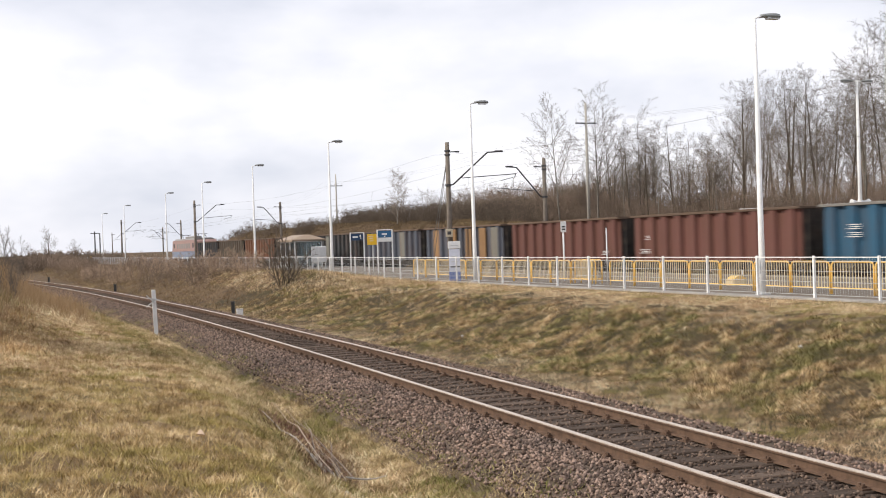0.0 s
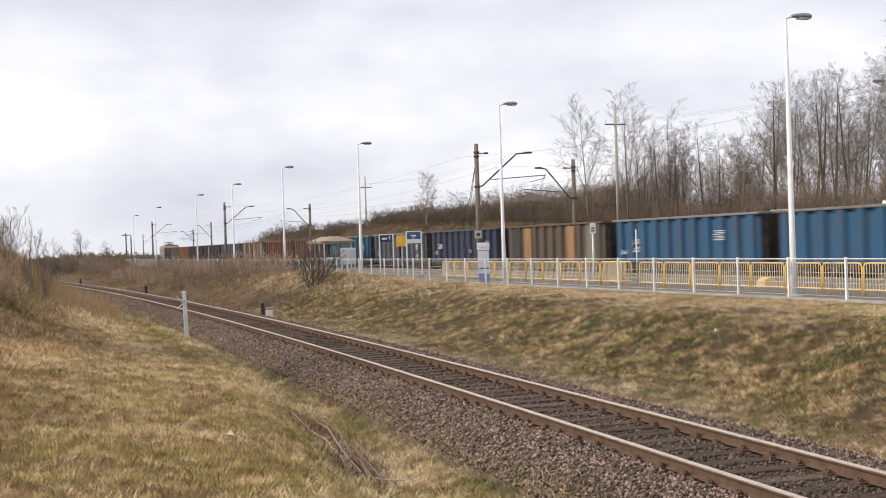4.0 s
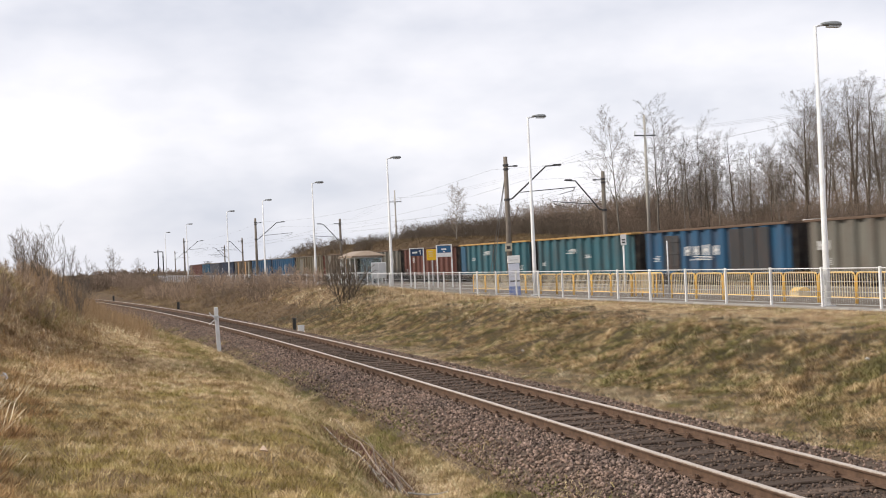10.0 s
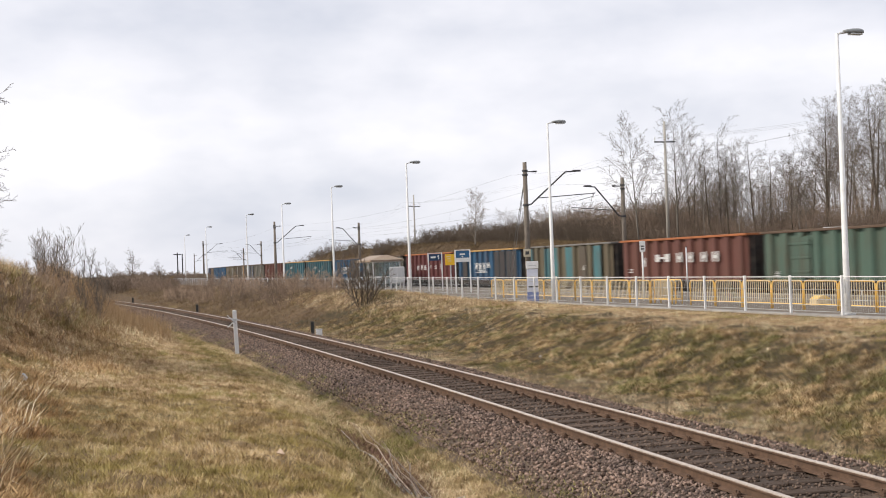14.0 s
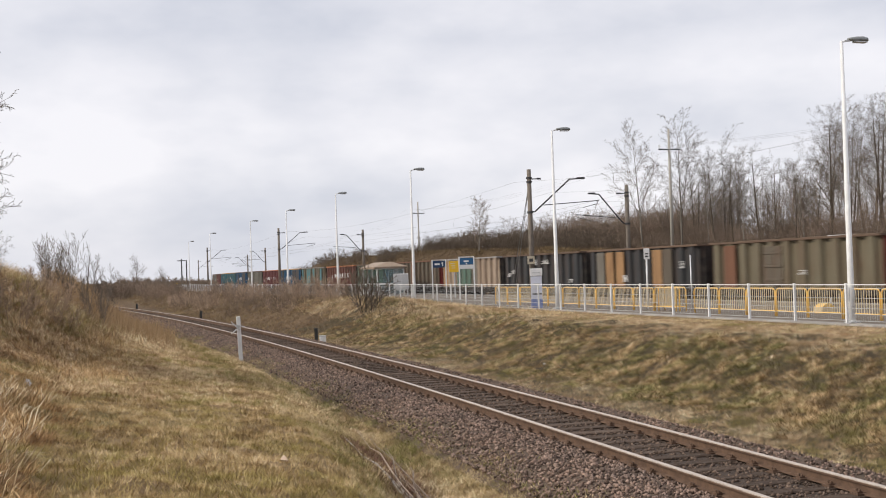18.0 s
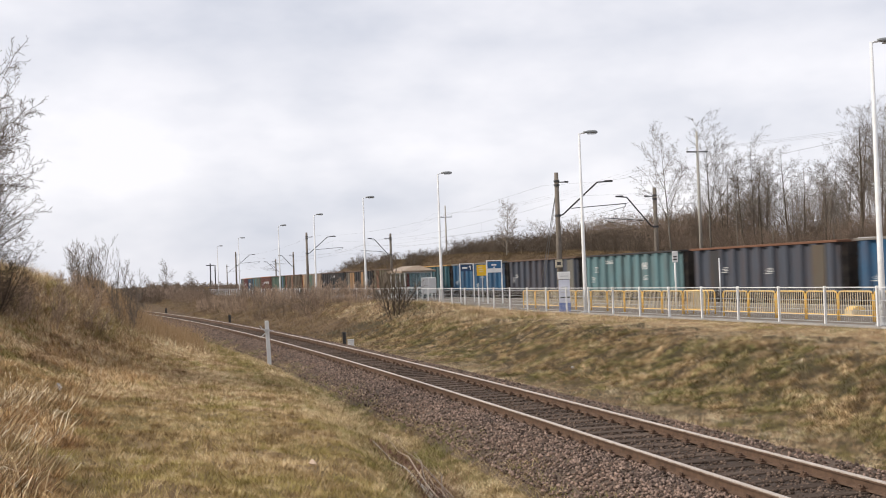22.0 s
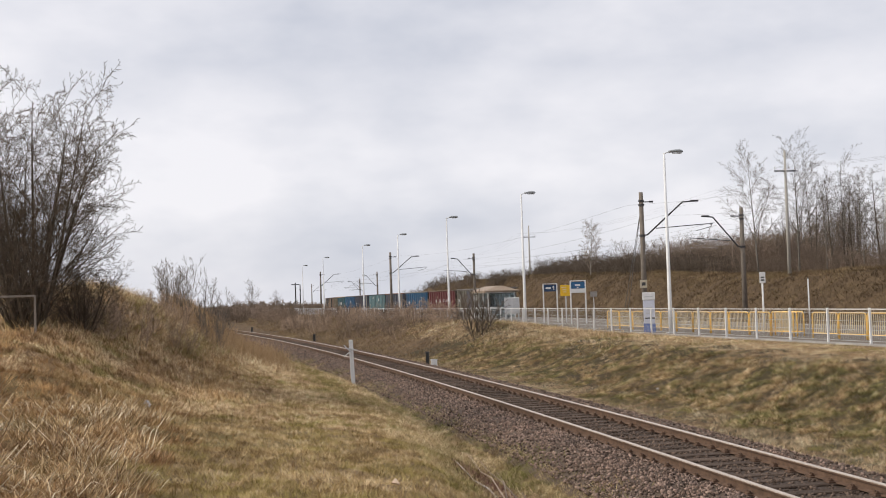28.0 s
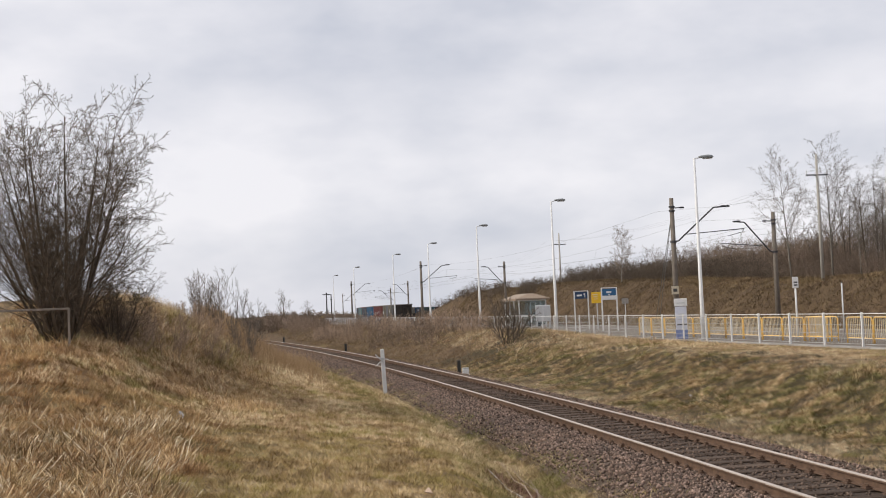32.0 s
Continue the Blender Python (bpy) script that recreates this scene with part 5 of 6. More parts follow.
def build_shelter():
    t = thing("platform_shelter", "glazed platform shelter with a low hipped beige roof", "shelter", plat_pose(77.0, 6.6))
    L, W, H = 4.6, 2.3, 2.25
    for x in (-L / 2, -L / 6, L / 6, L / 2):
        for y in (-W / 2, W / 2):
            part("post", Build().box(x - 0.045, x + 0.045, y - 0.045, y + 0.045, -0.05, H, 0.008), M_GALV if y < 0 else M_WHITE, t)
    e, r = (L / 2 + 0.3, W / 2 + 0.25), (L / 2 - 0.45, 0.25)
    hip = [(x * p, y * q, z) for z, (p, q) in ((H + 0.02, e), (H + 0.12, e), (H + 0.52, r)) for x, y in ((-1, -1), (1, -1), (1, 1), (-1, 1))]
    part("roof", Build().add(hip, [(3, 2, 1, 0), (8, 9, 10, 11)] + [(k + i, k + (i + 1) % 4, k + 4 + (i + 1) % 4, k + 4 + i) for k in (0, 4) for i in range(4)]), M_ROOF, t, "low hipped beige roof")
    for y in (-1, 1):
        part("fascia", Build().box(-L / 2 - 0.32, L / 2 + 0.32, y * (W / 2 + 0.27) - 0.02, y * (W / 2 + 0.27) + 0.02, H - 0.04, H + 0.13, 0.006), M_ROOF, t, "beige eaves board")
    for z in (0.95, 2.2):
        for y in (-W / 2, W / 2):
            part("rail", Build().box(-L / 2 + 0.046, L / 2 - 0.046, y - 0.03, y + 0.03, z - 0.035, z + 0.035, 0.006), M_WHITE, t)
        for x in (-L / 2, L / 2):
            part("rail", Build().box(x - 0.03, x + 0.03, -W / 2 + 0.046, W / 2 - 0.046, z - 0.035, z + 0.035, 0.006), M_WHITE, t)
    for i in range(3):
        x = -L / 2 + (i + 0.5) * L / 3
        g = part("pane", Build().box(x - 0.7, x + 0.7, -W / 2 - 0.006, -W / 2 + 0.006, 0.15, 2.15), M_GLASS, t)
        g.visible_shadow = False
    for x in (-L / 2, L / 2):
        g = part("pane", Build().box(x - 0.006, x + 0.006, -W / 2 + 0.06, W / 2 - 0.5, 0.15, 2.15), M_GLASS, t)
        g.visible_shadow = False
    b = part("bench", Build().box(-1.6, 1.6, -W / 2 + 0.2, -W / 2 + 0.6, 0.42, 0.47, 0.01), M_IRON, t, "dark bench seat")
    for x in (-1.4, 1.4):
        part("bench_leg", Build().box(x - 0.03, x + 0.03, -W / 2 + 0.25, -W / 2 + 0.55, 0, 0.42), M_IRON, b)
    t = thing("equipment_cabinet", "pale grey cabinet on short legs beside the shelter", "cabinet", facing(-10.06, 99.83))
    part("body", Build().box(-0.6, 0.6, -0.2, 0.2, 0.45, 1.75, 0.02), M_WHITE, t)
    part("door", Build().box(-0.56, -0.02, 0.2, 0.215, 0.5, 1.7, 0.005), M_GALV, t)
    part("door", Build().box(0.02, 0.56, 0.2, 0.215, 0.5, 1.7, 0.005), M_GALV, t)
    for x in (-0.52, 0.52):
        part("leg", Build().box(x - 0.05, x + 0.05, -0.1, 0.1, -0.05, 0.45), M_GALV, t)
    t = thing("grit_box", "small yellow plastic grit box with a rounded lid", "box", facing(9.95, 41.99, PLAT_Z, 20))
    part("tub", Build().box(-0.28, 0.28, -0.18, 0.18, -0.01, 0.2, 0.03), M_PALEYEL, t)
    part("lid", Build().prism([(-0.3 + 0.06 * i, 0.201 + 0.14 * math.sin(math.pi * i / 10)) for i in range(11)], 1, -0.2, 0.2), M_YELLOW, t, "yellow domed lid")
    # lamp with two heads and a pair of loudspeakers beyond the tracks
    t = thing("platform_lamp", "tall white lamp post with two heads and loudspeakers", "street lamp", Matrix.Translation((20.2, 59.5, 0.3)) @ pose(0, 0, 0, 0, 0, 20))
    part("pole", Build().tube([(0, 0, -0.5), (0, 0, 9.45)], [0.13, 0.055], 12), M_WHITE, t, smooth=True)
    part("arm", Build().tube([(-0.75, 0, 9.4), (0, 0, 9.36), (0.75, 0, 9.4)], 0.03, 8), M_WHITE, t)
    lamp_head(t, pose(0.25, 0, 9.34))
    lamp_head(t, pose(-0.25, 0, 9.34, 0, 0, 180))
    for q in (-1, 1):
        part("loudspeaker", Build().tube([(q * 0.1, 0, 3.55), (q * 0.25, 0, 3.55), (q * 0.5, 0, 3.55)], [0.06, 0.08, 0.17], 10), M_WHITE, t, "white horn loudspeaker")
    part("bracket", Build().tube([(0, 0, 3.45), (0, 0, 3.65)], 0.15, 10), M_WHITE, t)


build_shelter()


# ---- beside the lower track ----
def build_trackside():
    p = Vector((-9.99, 42.6, 0))
    z = float(ground_z(p.x, p.y))
    t = thing("marker_post", "white concrete marker post with a wire clamp", "post", Matrix.Translation((p.x, p.y, z)) @ pose(0, 0, 0, 0, -2.0, 20))
    part("shaft", Build().box(-0.065, 0.065, -0.055, 0.055, -0.3, 1.78, 0.015), M_WHITE, t, "chalky white concrete shaft")
    part("clamp", Build().tube([(-0.22, -0.08, 1.52), (0.2, -0.08, 1.4)], 0.018, 5).tube([(-0.26, -0.08, 1.62), (0.02, -0.08, 1.3)], 0.017, 5).tube([(-0.28, -0.08, 1.2), (0.06, -0.08, 1.46)], 0.017, 5).box(-0.085, 0.085, -0.075, 0.075, 1.42, 1.48), M_GALV, t, "grey wire clamp")
    p = low_frame(53.6, -2.3, 0)
    z = float(ground_z(p.x, p.y))
    t = thing("track_marker", "short black marker post at the foot of the slope", "post", Matrix.Translation((p.x - 0.2, p.y + 0.4, z)))
    part("shaft", Build().box(-0.07, 0.07, -0.07, 0.07, -0.1, 0.72, 0.01), M_BLACK, t)
    part("cap", Build().box(-0.08, 0.08, -0.08, 0.08, 0.72, 0.76, 0.01), M_IRON, t)
    t = thing("junction_box", "small white cable junction box beside the track", "box", Matrix.Translation((p.x + 0.12, p.y + 0.2, z)) @ pose(0, 0, 0, 0, 0, 20))
    part("body", Build().box(-0.13, 0.13, -0.1, 0.1, -0.05, 0.38, 0.015), M_WHITE, t)
    part("lid", Build().box(-0.145, 0.145, -0.115, 0.115, 0.38, 0.43, 0.012), M_GALV, t)
    for y, u in ((88.5, -2.2), (124.0, -2.3)):
        q = low_frame(y, u, 0)
        t = thing("track_marker", "short black marker post at the foot of the slope", "post", Matrix.Translation((q.x, q.y, float(ground_z(q.x, q.y)))))
        part("shaft", Build().box(-0.08, 0.08, -0.08, 0.08, -0.1, 0.75, 0.01), M_BLACK, t)
        part("cap", Build().box(-0.09, 0.09, -0.09, 0.09, 0.75, 0.8, 0.01), M_IRON, t)
    # steel frame by the big bush
    m = Matrix.Translation((-13.1, 25.45, float(ground_z(-13.1, 25.45))))
    t = thing("steel_frame", "weathered grey steel tube frame standing by the bush", "frame", m @ pose(0, 0, 0, 0, 0, 28))
    part("post", Build().box(-0.025, 0.025, -0.025, 0.025, -0.2, 0.98, 0.006), M_POLE, t)
    part("post", Build().box(-2.525, -2.475, -0.025, 0.025, -0.4, 0.98, 0.006), M_POLE, t)
    part("top_bar", Build().box(-2.525, 0.025, -0.025, 0.025, 0.981, 1.03, 0.006), M_POLE, t)
    # litter
    lit = surf("white_litter", (0.6, 0.6, 0.6), (0.7, 0.7, 0.7), 9, 0.5, bump=0.2)
    rnd = random.Random(5)
    for x, y, s, col in ((-2.91, 14.43, 0.06, (0.6, 0.45, 0.33)), (-1.28, 15.08, 0.055, None), (-8.29, 19.95, 0.09, (0.4, 0.44, 0.5)), (0.5, 36.5, 0.07, None), (2.89, 28.31, 0.045, None), (4.2, 33.0, 0.05, None), (-5.5, 45.6, 0.09, None), (6.9, 24.0, 0.05, None)):
        b = Build()
        vs = [Vector((rnd.gauss(0, 1), rnd.gauss(0, 1), rnd.gauss(0, 0.7))).normalized() * s * rnd.uniform(0.6, 1.1) for _ in range(14)]
        bm = bmesh.new()
        for q in vs:
            bm.verts.new(q)
        bmesh.ops.convex_hull(bm, input=bm.verts)
        me = bpy.data.meshes.new("litter")
        bm.to_mesh(me)
        bm.free()
        me.materials.append(lit if col is None else surf("litter_paper", col, tuple(v * 1.15 for v in col), 9, 0.7, bump=0.2))
        ob = new("litter", me)
        ob.matrix_basis = Matrix.Translation((x, y, float(ground_z(x, y)) + s * 0.5))
        tagged(ob, "crumpled pale scrap of litter lying in the grass", "litter", "litter in the grass")


build_trackside()


# ---- bare trees and shrubs ----
def grow(trunk, crown, rnd, p, d, length, r, level, o):
    n = 5 if level == 0 else (3 if level < 2 else (1 if o.get("slim") and level == o["levels"] - 1 else 2))
    pts, rad = [p.copy()], [r]
    q, w = p.copy(), d.copy()
    end = r * o.get("tip", 0.45) if level else o["rmin"] * 1.5
    for i in range(n):
        w = (w + Vector((rnd.gauss(0, 1), rnd.gauss(0, 1), rnd.gauss(0, 0.6))) * o["crook"] * (0.55 + 0.5 * level) + Vector((0, 0, o["up"]))).normalized()
        q = q + w * (length / n)
        pts.append(q.copy())
        rad.append(max(o["rmin"], r + (end - r) * (i + 1) / n))
    if level >= o["levels"]:
        # last twigs taper to a point
        a = w.orthogonal().normalized() * max(r, o["rmin"])
        c = w.cross(a)
        if o.get("slim"):
            crown.add([p + a, p - a, pts[-1]], [(0, 1, 2)])
        else:
            crown.add([p + a, p - a * 0.5 + c * 0.87, p - a * 0.5 - c * 0.87, pts[-1]], [(0, 1, 3), (1, 2, 3), (2, 0, 3)])
        return
    (trunk if level == 0 else crown).tube(pts, rad, 7 if level == 0 else (5 if level == 1 and not o.get("slim") else 3), level == 0)
    kids = o["kids"][level]
    lo = o["bare"] if level == 0 else 0.15
    for k in range(kids):
        f = lo + (1 - lo) * (k + rnd.random()) / kids
        i = min(int(f * n), n - 1)
        g = f * n - i
        base = pts[i].lerp(pts[i + 1], g)
        along = (pts[i + 1] - pts[i]).normalized()
        side = along.orthogonal().normalized()
        side.rotate(Matrix.Rotation(rnd.uniform(0, 2 * math.pi), 3, along))
        a = radians(rnd.gauss(o["angle"] + 5 * level, 9))
        nd = (along * math.cos(a) + side * math.sin(a)).normalized()
        ln = length * o["ratio"][level] * (1.15 - 0.65 * f) * rnd.uniform(0.7, 1.15)
        grow(trunk, crown, rnd, base, nd, ln, max(o["rmin"], (rad[i] * o.get("thin", 0.6)) * rnd.uniform(0.5, 0.9)), level + 1, o)


def tree_master(name, label, category, group, seed, stems, h, r, o, bark, twig, lean=0.25, foot=0.15):
    rnd = random.Random(seed)
    t = thing(name, label, category, group=group)
    tr, cr = Build(), Build()
    for i in range(stems):
        a = 2 * math.pi * (i + rnd.random() * 0.6) / stems
        tilt = rnd.uniform(0.3, 1.0) * lean if stems > 1 else rnd.uniform(0, lean * 0.4)
        d = Vector((math.cos(a) * tilt, math.sin(a) * tilt, 1)).normalized()
        p = Vector((math.cos(a), math.sin(a), 0)) * foot * (stems > 1) + Vector((0, 0, -0.25))
        grow(tr, cr, rnd, p, d, h * rnd.uniform(0.75, 1.0), r * rnd.uniform(0.7, 1.0), 0, o)
    if stems > 5 and h < 4:
        part("crown", raw_mesh("crown", cr.add(tr.v, tr.f), twig), None, t, "bare winter twigs")
        return t
    part("trunk", raw_mesh("trunk", tr, bark), None, t)
    part("crown", raw_mesh("crown", cr, twig), None, t, "bare winter twigs")
    return t


def raw_mesh(name, b, mat):
    me = bpy.data.meshes.new(name)
    me.from_pydata(b.v, [], b.f)
    me.materials.append(mat)
    me.shade_smooth()
    return me


def stand(m, places):
    """Sets a first thing and its copies at (x, y, scale, turn)."""
    for i, (x, y, sc, tu) in enumerate(places):
        b = Matrix.Translation((x, y, float(ground_z(x, y)))) @ pose(0, 0, 0, 0, 0, tu)
        if i == 0:
            m.scale = (1, 1, 1)
            m.matrix_basis = b @ Matrix.Diagonal((sc, sc, sc, 1))
        else:
            c = copy_thing(m, b)
            c.matrix_basis = b @ Matrix.Diagonal((sc, sc, sc, 1))


def build_woods():
    rnd = random.Random(11)
    upright = dict(levels=4, slim=1, tip=0.15, kids=(18, 8, 6, 4), ratio=(0.4, 0.46, 0.4, 0.42), angle=44, crook=0.06, up=0.035, rmin=0.0045, bare=0.2, thin=0.55)
    slender = dict(levels=4, slim=1, tip=0.15, kids=(20, 7, 5, 4), ratio=(0.28, 0.46, 0.42, 0.42), angle=42, crook=0.06, up=0.035, rmin=0.0045, bare=0.16, thin=0.5)
    broom = dict(upright, kids=(20, 9, 7, 5), ratio=(0.5, 0.44, 0.4, 0.42), angle=38, bare=0.22, up=0.045, thin=0.6, rmin=0.0065)
    kinds = [tree_master("bare_tree", "tall bare grey-brown tree on the railway bank", "tree", "bare trees of the wood", 21, 1, 11.8, 0.125, broom, M_BARK2, M_TWIG),
             tree_master("bare_tree", "slender bare tree with rising branches on the bank", "tree", "bare trees of the wood", 22, 1, 12.0, 0.08, slender, M_BARK2, M_TWIG),
             tree_master("bare_tree", "bare tree with a forked dark trunk on the bank", "tree", "bare trees of the wood", 23, 2, 11.5, 0.1, upright, M_BARK, M_TWIG, 0.16),
             tree_master("bare_tree", "dark bare tree in the wood on the bank", "tree", "bare trees of the wood", 24, 1, 11.8, 0.13, upright, M_BARK, M_TWIG),
             tree_master("bare_tree", "clump of thin bare stems on the bank", "tree", "bare trees of the wood", 25, 4, 8.5, 0.05, slender, M_BARK2, M_TWIG, 0.2, 0.6)]
    where = [[] for _ in kinds]
    # two tall trees at the wood's edge, with the utility pole
    for ra, d, sc, k in ((0.096, 30.0, 0.9, 0), (0.127, 29.5, 0.92, 0), (0.148, 31, 0.8, 1), (0.112, 36, 0.62, 4)):
        where[k].append((*by_ray(ra, d), sc, rnd.uniform(0, 360)))
    for i in range(90):
        ra = 0.138 + 0.36 * rnd.random() ** 1.15
        d = 31.0 + 24.0 * rnd.random() ** 1.3
        size = (0.7 if ra < 0.24 else 0.98) + rnd.uniform(-0.14, 0.14)
        k = rnd.choice((0, 1, 1, 2, 3, 4) if ra < 0.26 else (0, 1, 2, 3, 3, 4))
        where[k].append((*by_ray(ra, d), size, rnd.uniform(0, 360)))
    for m, w in zip(kinds, where):
        stand(m, w)
    # one slim birch on the hill
    b = tree_master("birch", "slim pale birch standing over the hill bushes", "tree", "", 31, 1, 7.4, 0.1, dict(slender, kids=(34, 9, 5, 3), ratio=(0.36, 0.5, 0.5, 0.4), rmin=0.006), M_BARK2, M_TWIGP)
    stand(b, [(-5.5, 151.3, 1.0, 0)])


build_woods()


def build_shrubs():
    rnd = random.Random(12)
    dense = dict(levels=2, kids=(14, 12), ratio=(0.5, 0.55), angle=34, crook=0.13, up=0.05, rmin=0.014, bare=0.08)
    far = dict(levels=3, slim=1, kids=(7, 6, 5), ratio=(0.55, 0.55, 0.5), angle=44, crook=0.12, up=0.03, rmin=0.0065, bare=0.05, thin=0.5)
    low = dict(levels=3, slim=1, kids=(7, 6, 4), ratio=(0.55, 0.55, 0.5), angle=38, crook=0.12, up=0.05, rmin=0.0045, bare=0.05)
    hill = [tree_master("shrub", "dense brown leafless shrub on the hill", "shrub", "hill shrubs", 41 + i, 7, 2.5, 0.03, far, M_TWIGD, M_TWIGD, 0.85, 0.6) for i in range(3)]
    where = [[] for _ in hill]
    for i in range(330):
        ra = -0.2 + 0.285 * rnd.random()
        d = (31.0 if ra > -0.1 else 26.0) + 24 * rnd.random() ** 1.7
        where[i % 3].append((*by_ray(ra, d), rnd.uniform(0.6, 1.1) * (1.15 if ra > -0.075 else 0.75), rnd.uniform(0, 360)))
    for m, w in zip(hill, where):
        stand(m, w)
    under = [tree_master("woodland_bush", "tangled brown undergrowth at the foot of the wood", "bush", "undergrowth of the wood", 51 + i, 7, 3.0, 0.028, dict(far, rmin=0.005), M_BRUSH, M_BRUSH, 0.55, 0.7) for i in range(3)]
    where = [[] for _ in under]
    for i in range(240):
        ra = 0.06 + 0.44 * rnd.random()
        d = 31.0 + 15 * rnd.random() ** 1.6
        where[i % 3].append((*by_ray(ra, d), rnd.uniform(0.4, 0.85) * (1.0 if ra > 0.27 else 1.05 if ra > 0.13 else 0.85), rnd.uniform(0, 360)))
    for i in range(75):
        where[i % 3].append((*by_ray(0.0 + 0.14 * rnd.random(), 33.5 + 7 * rnd.random()), rnd.uniform(1.0, 1.5), rnd.uniform(0, 360)))
    for m, w in zip(under, where):
        stand(m, w)
    # young growth between the trees
    young = [tree_master("young_tree", "thicket of thin bare young stems in the wood", "tree", "young growth of the wood", 55 + i, 5, 5.6, 0.022, dict(levels=2, slim=1, tip=0.2, kids=(22, 8), ratio=(0.3, 0.5), angle=38, crook=0.06, up=0.05, rmin=0.006, bare=0.08, thin=0.45), M_BRUSH, M_BRUSH if i else M_TWIG, 0.22, 0.8) for i in range(3)]
    where = [[] for _ in young]
    for i in range(100):
        ra = 0.08 + 0.4 * rnd.random() ** 1.2
        d = 32.5 + 18 * rnd.random() ** 1.3
        where[i % 3].append((*by_ray(ra, d), rnd.uniform(0.55, 0.95) * (0.85 if ra > 0.27 else 1.1 if ra > 0.12 else 0.85), rnd.uniform(0, 360)))
    for m, w in zip(young, where):
        stand(m, w)
    # brush on the slope beyond the lower track
    bank = [tree_master("bramble", "low brown bramble thicket on the slope", "bush", "thickets on the slope", 61 + i, 7, 1.5, 0.016, low, M_SHRUB, M_SHRUB if i else M_BRUSH, 0.8, 0.35) for i in range(3)]
    where = [[] for _ in bank]
    for i in range(120):
        s = 52 + 120 * rnd.random()
        d = -1.0 - 6.5 * rnd.random() - 0.02 * (s - 52) * rnd.random()
        p = plat(s, d)
        where[i % 3].append((p.x, p.y, rnd.uniform(0.6, 1.3) * (0.7 if d > -2.2 else 1.0), rnd.uniform(0, 360)))
    for m, w in zip(bank, where):
        stand(m, w)
    b = tree_master("bush", "dark leafless bush on the crest before the shelter", "bush", "", 71, 7, 2.3, 0.024, dict(dense, kids=(15, 9), rmin=0.0085), M_TWIGD, M_TWIGD, 0.5, 0.18)
    stand(b, [(-8.4, 65.0, 1.3, 0)])
    # distant hedges past the end of the platform
    where = []
    for i in range(110):
        ra = -0.37 + 0.11 * rnd.random()
        y = rnd.uniform(170, 290)
        where.append((ra * y, y, rnd.uniform(0.8, 1.7), rnd.uniform(0, 360)))
    h = tree_master("hedge_shrub", "dark distant hedge shrub beyond the track", "shrub", "distant hedge", 81, 6, 2.0, 0.04, dict(far, kids=(6, 6, 4), rmin=0.014), M_BRUSH, M_BRUSH, 0.8, 0.7)
    stand(h, where)
    f = tree_master("distant_tree", "small bare tree on the skyline", "tree", "", 82, 1, 6.0, 0.12, dict(far, kids=(14, 8, 4), bare=0.2, rmin=0.014), M_TWIGD, M_TWIG)
    stand(f, [(-80.1, 250, 1.2, 0), (-64, 214, 0.7, 90), (-88, 262, 0.8, 40)])


build_shrubs()


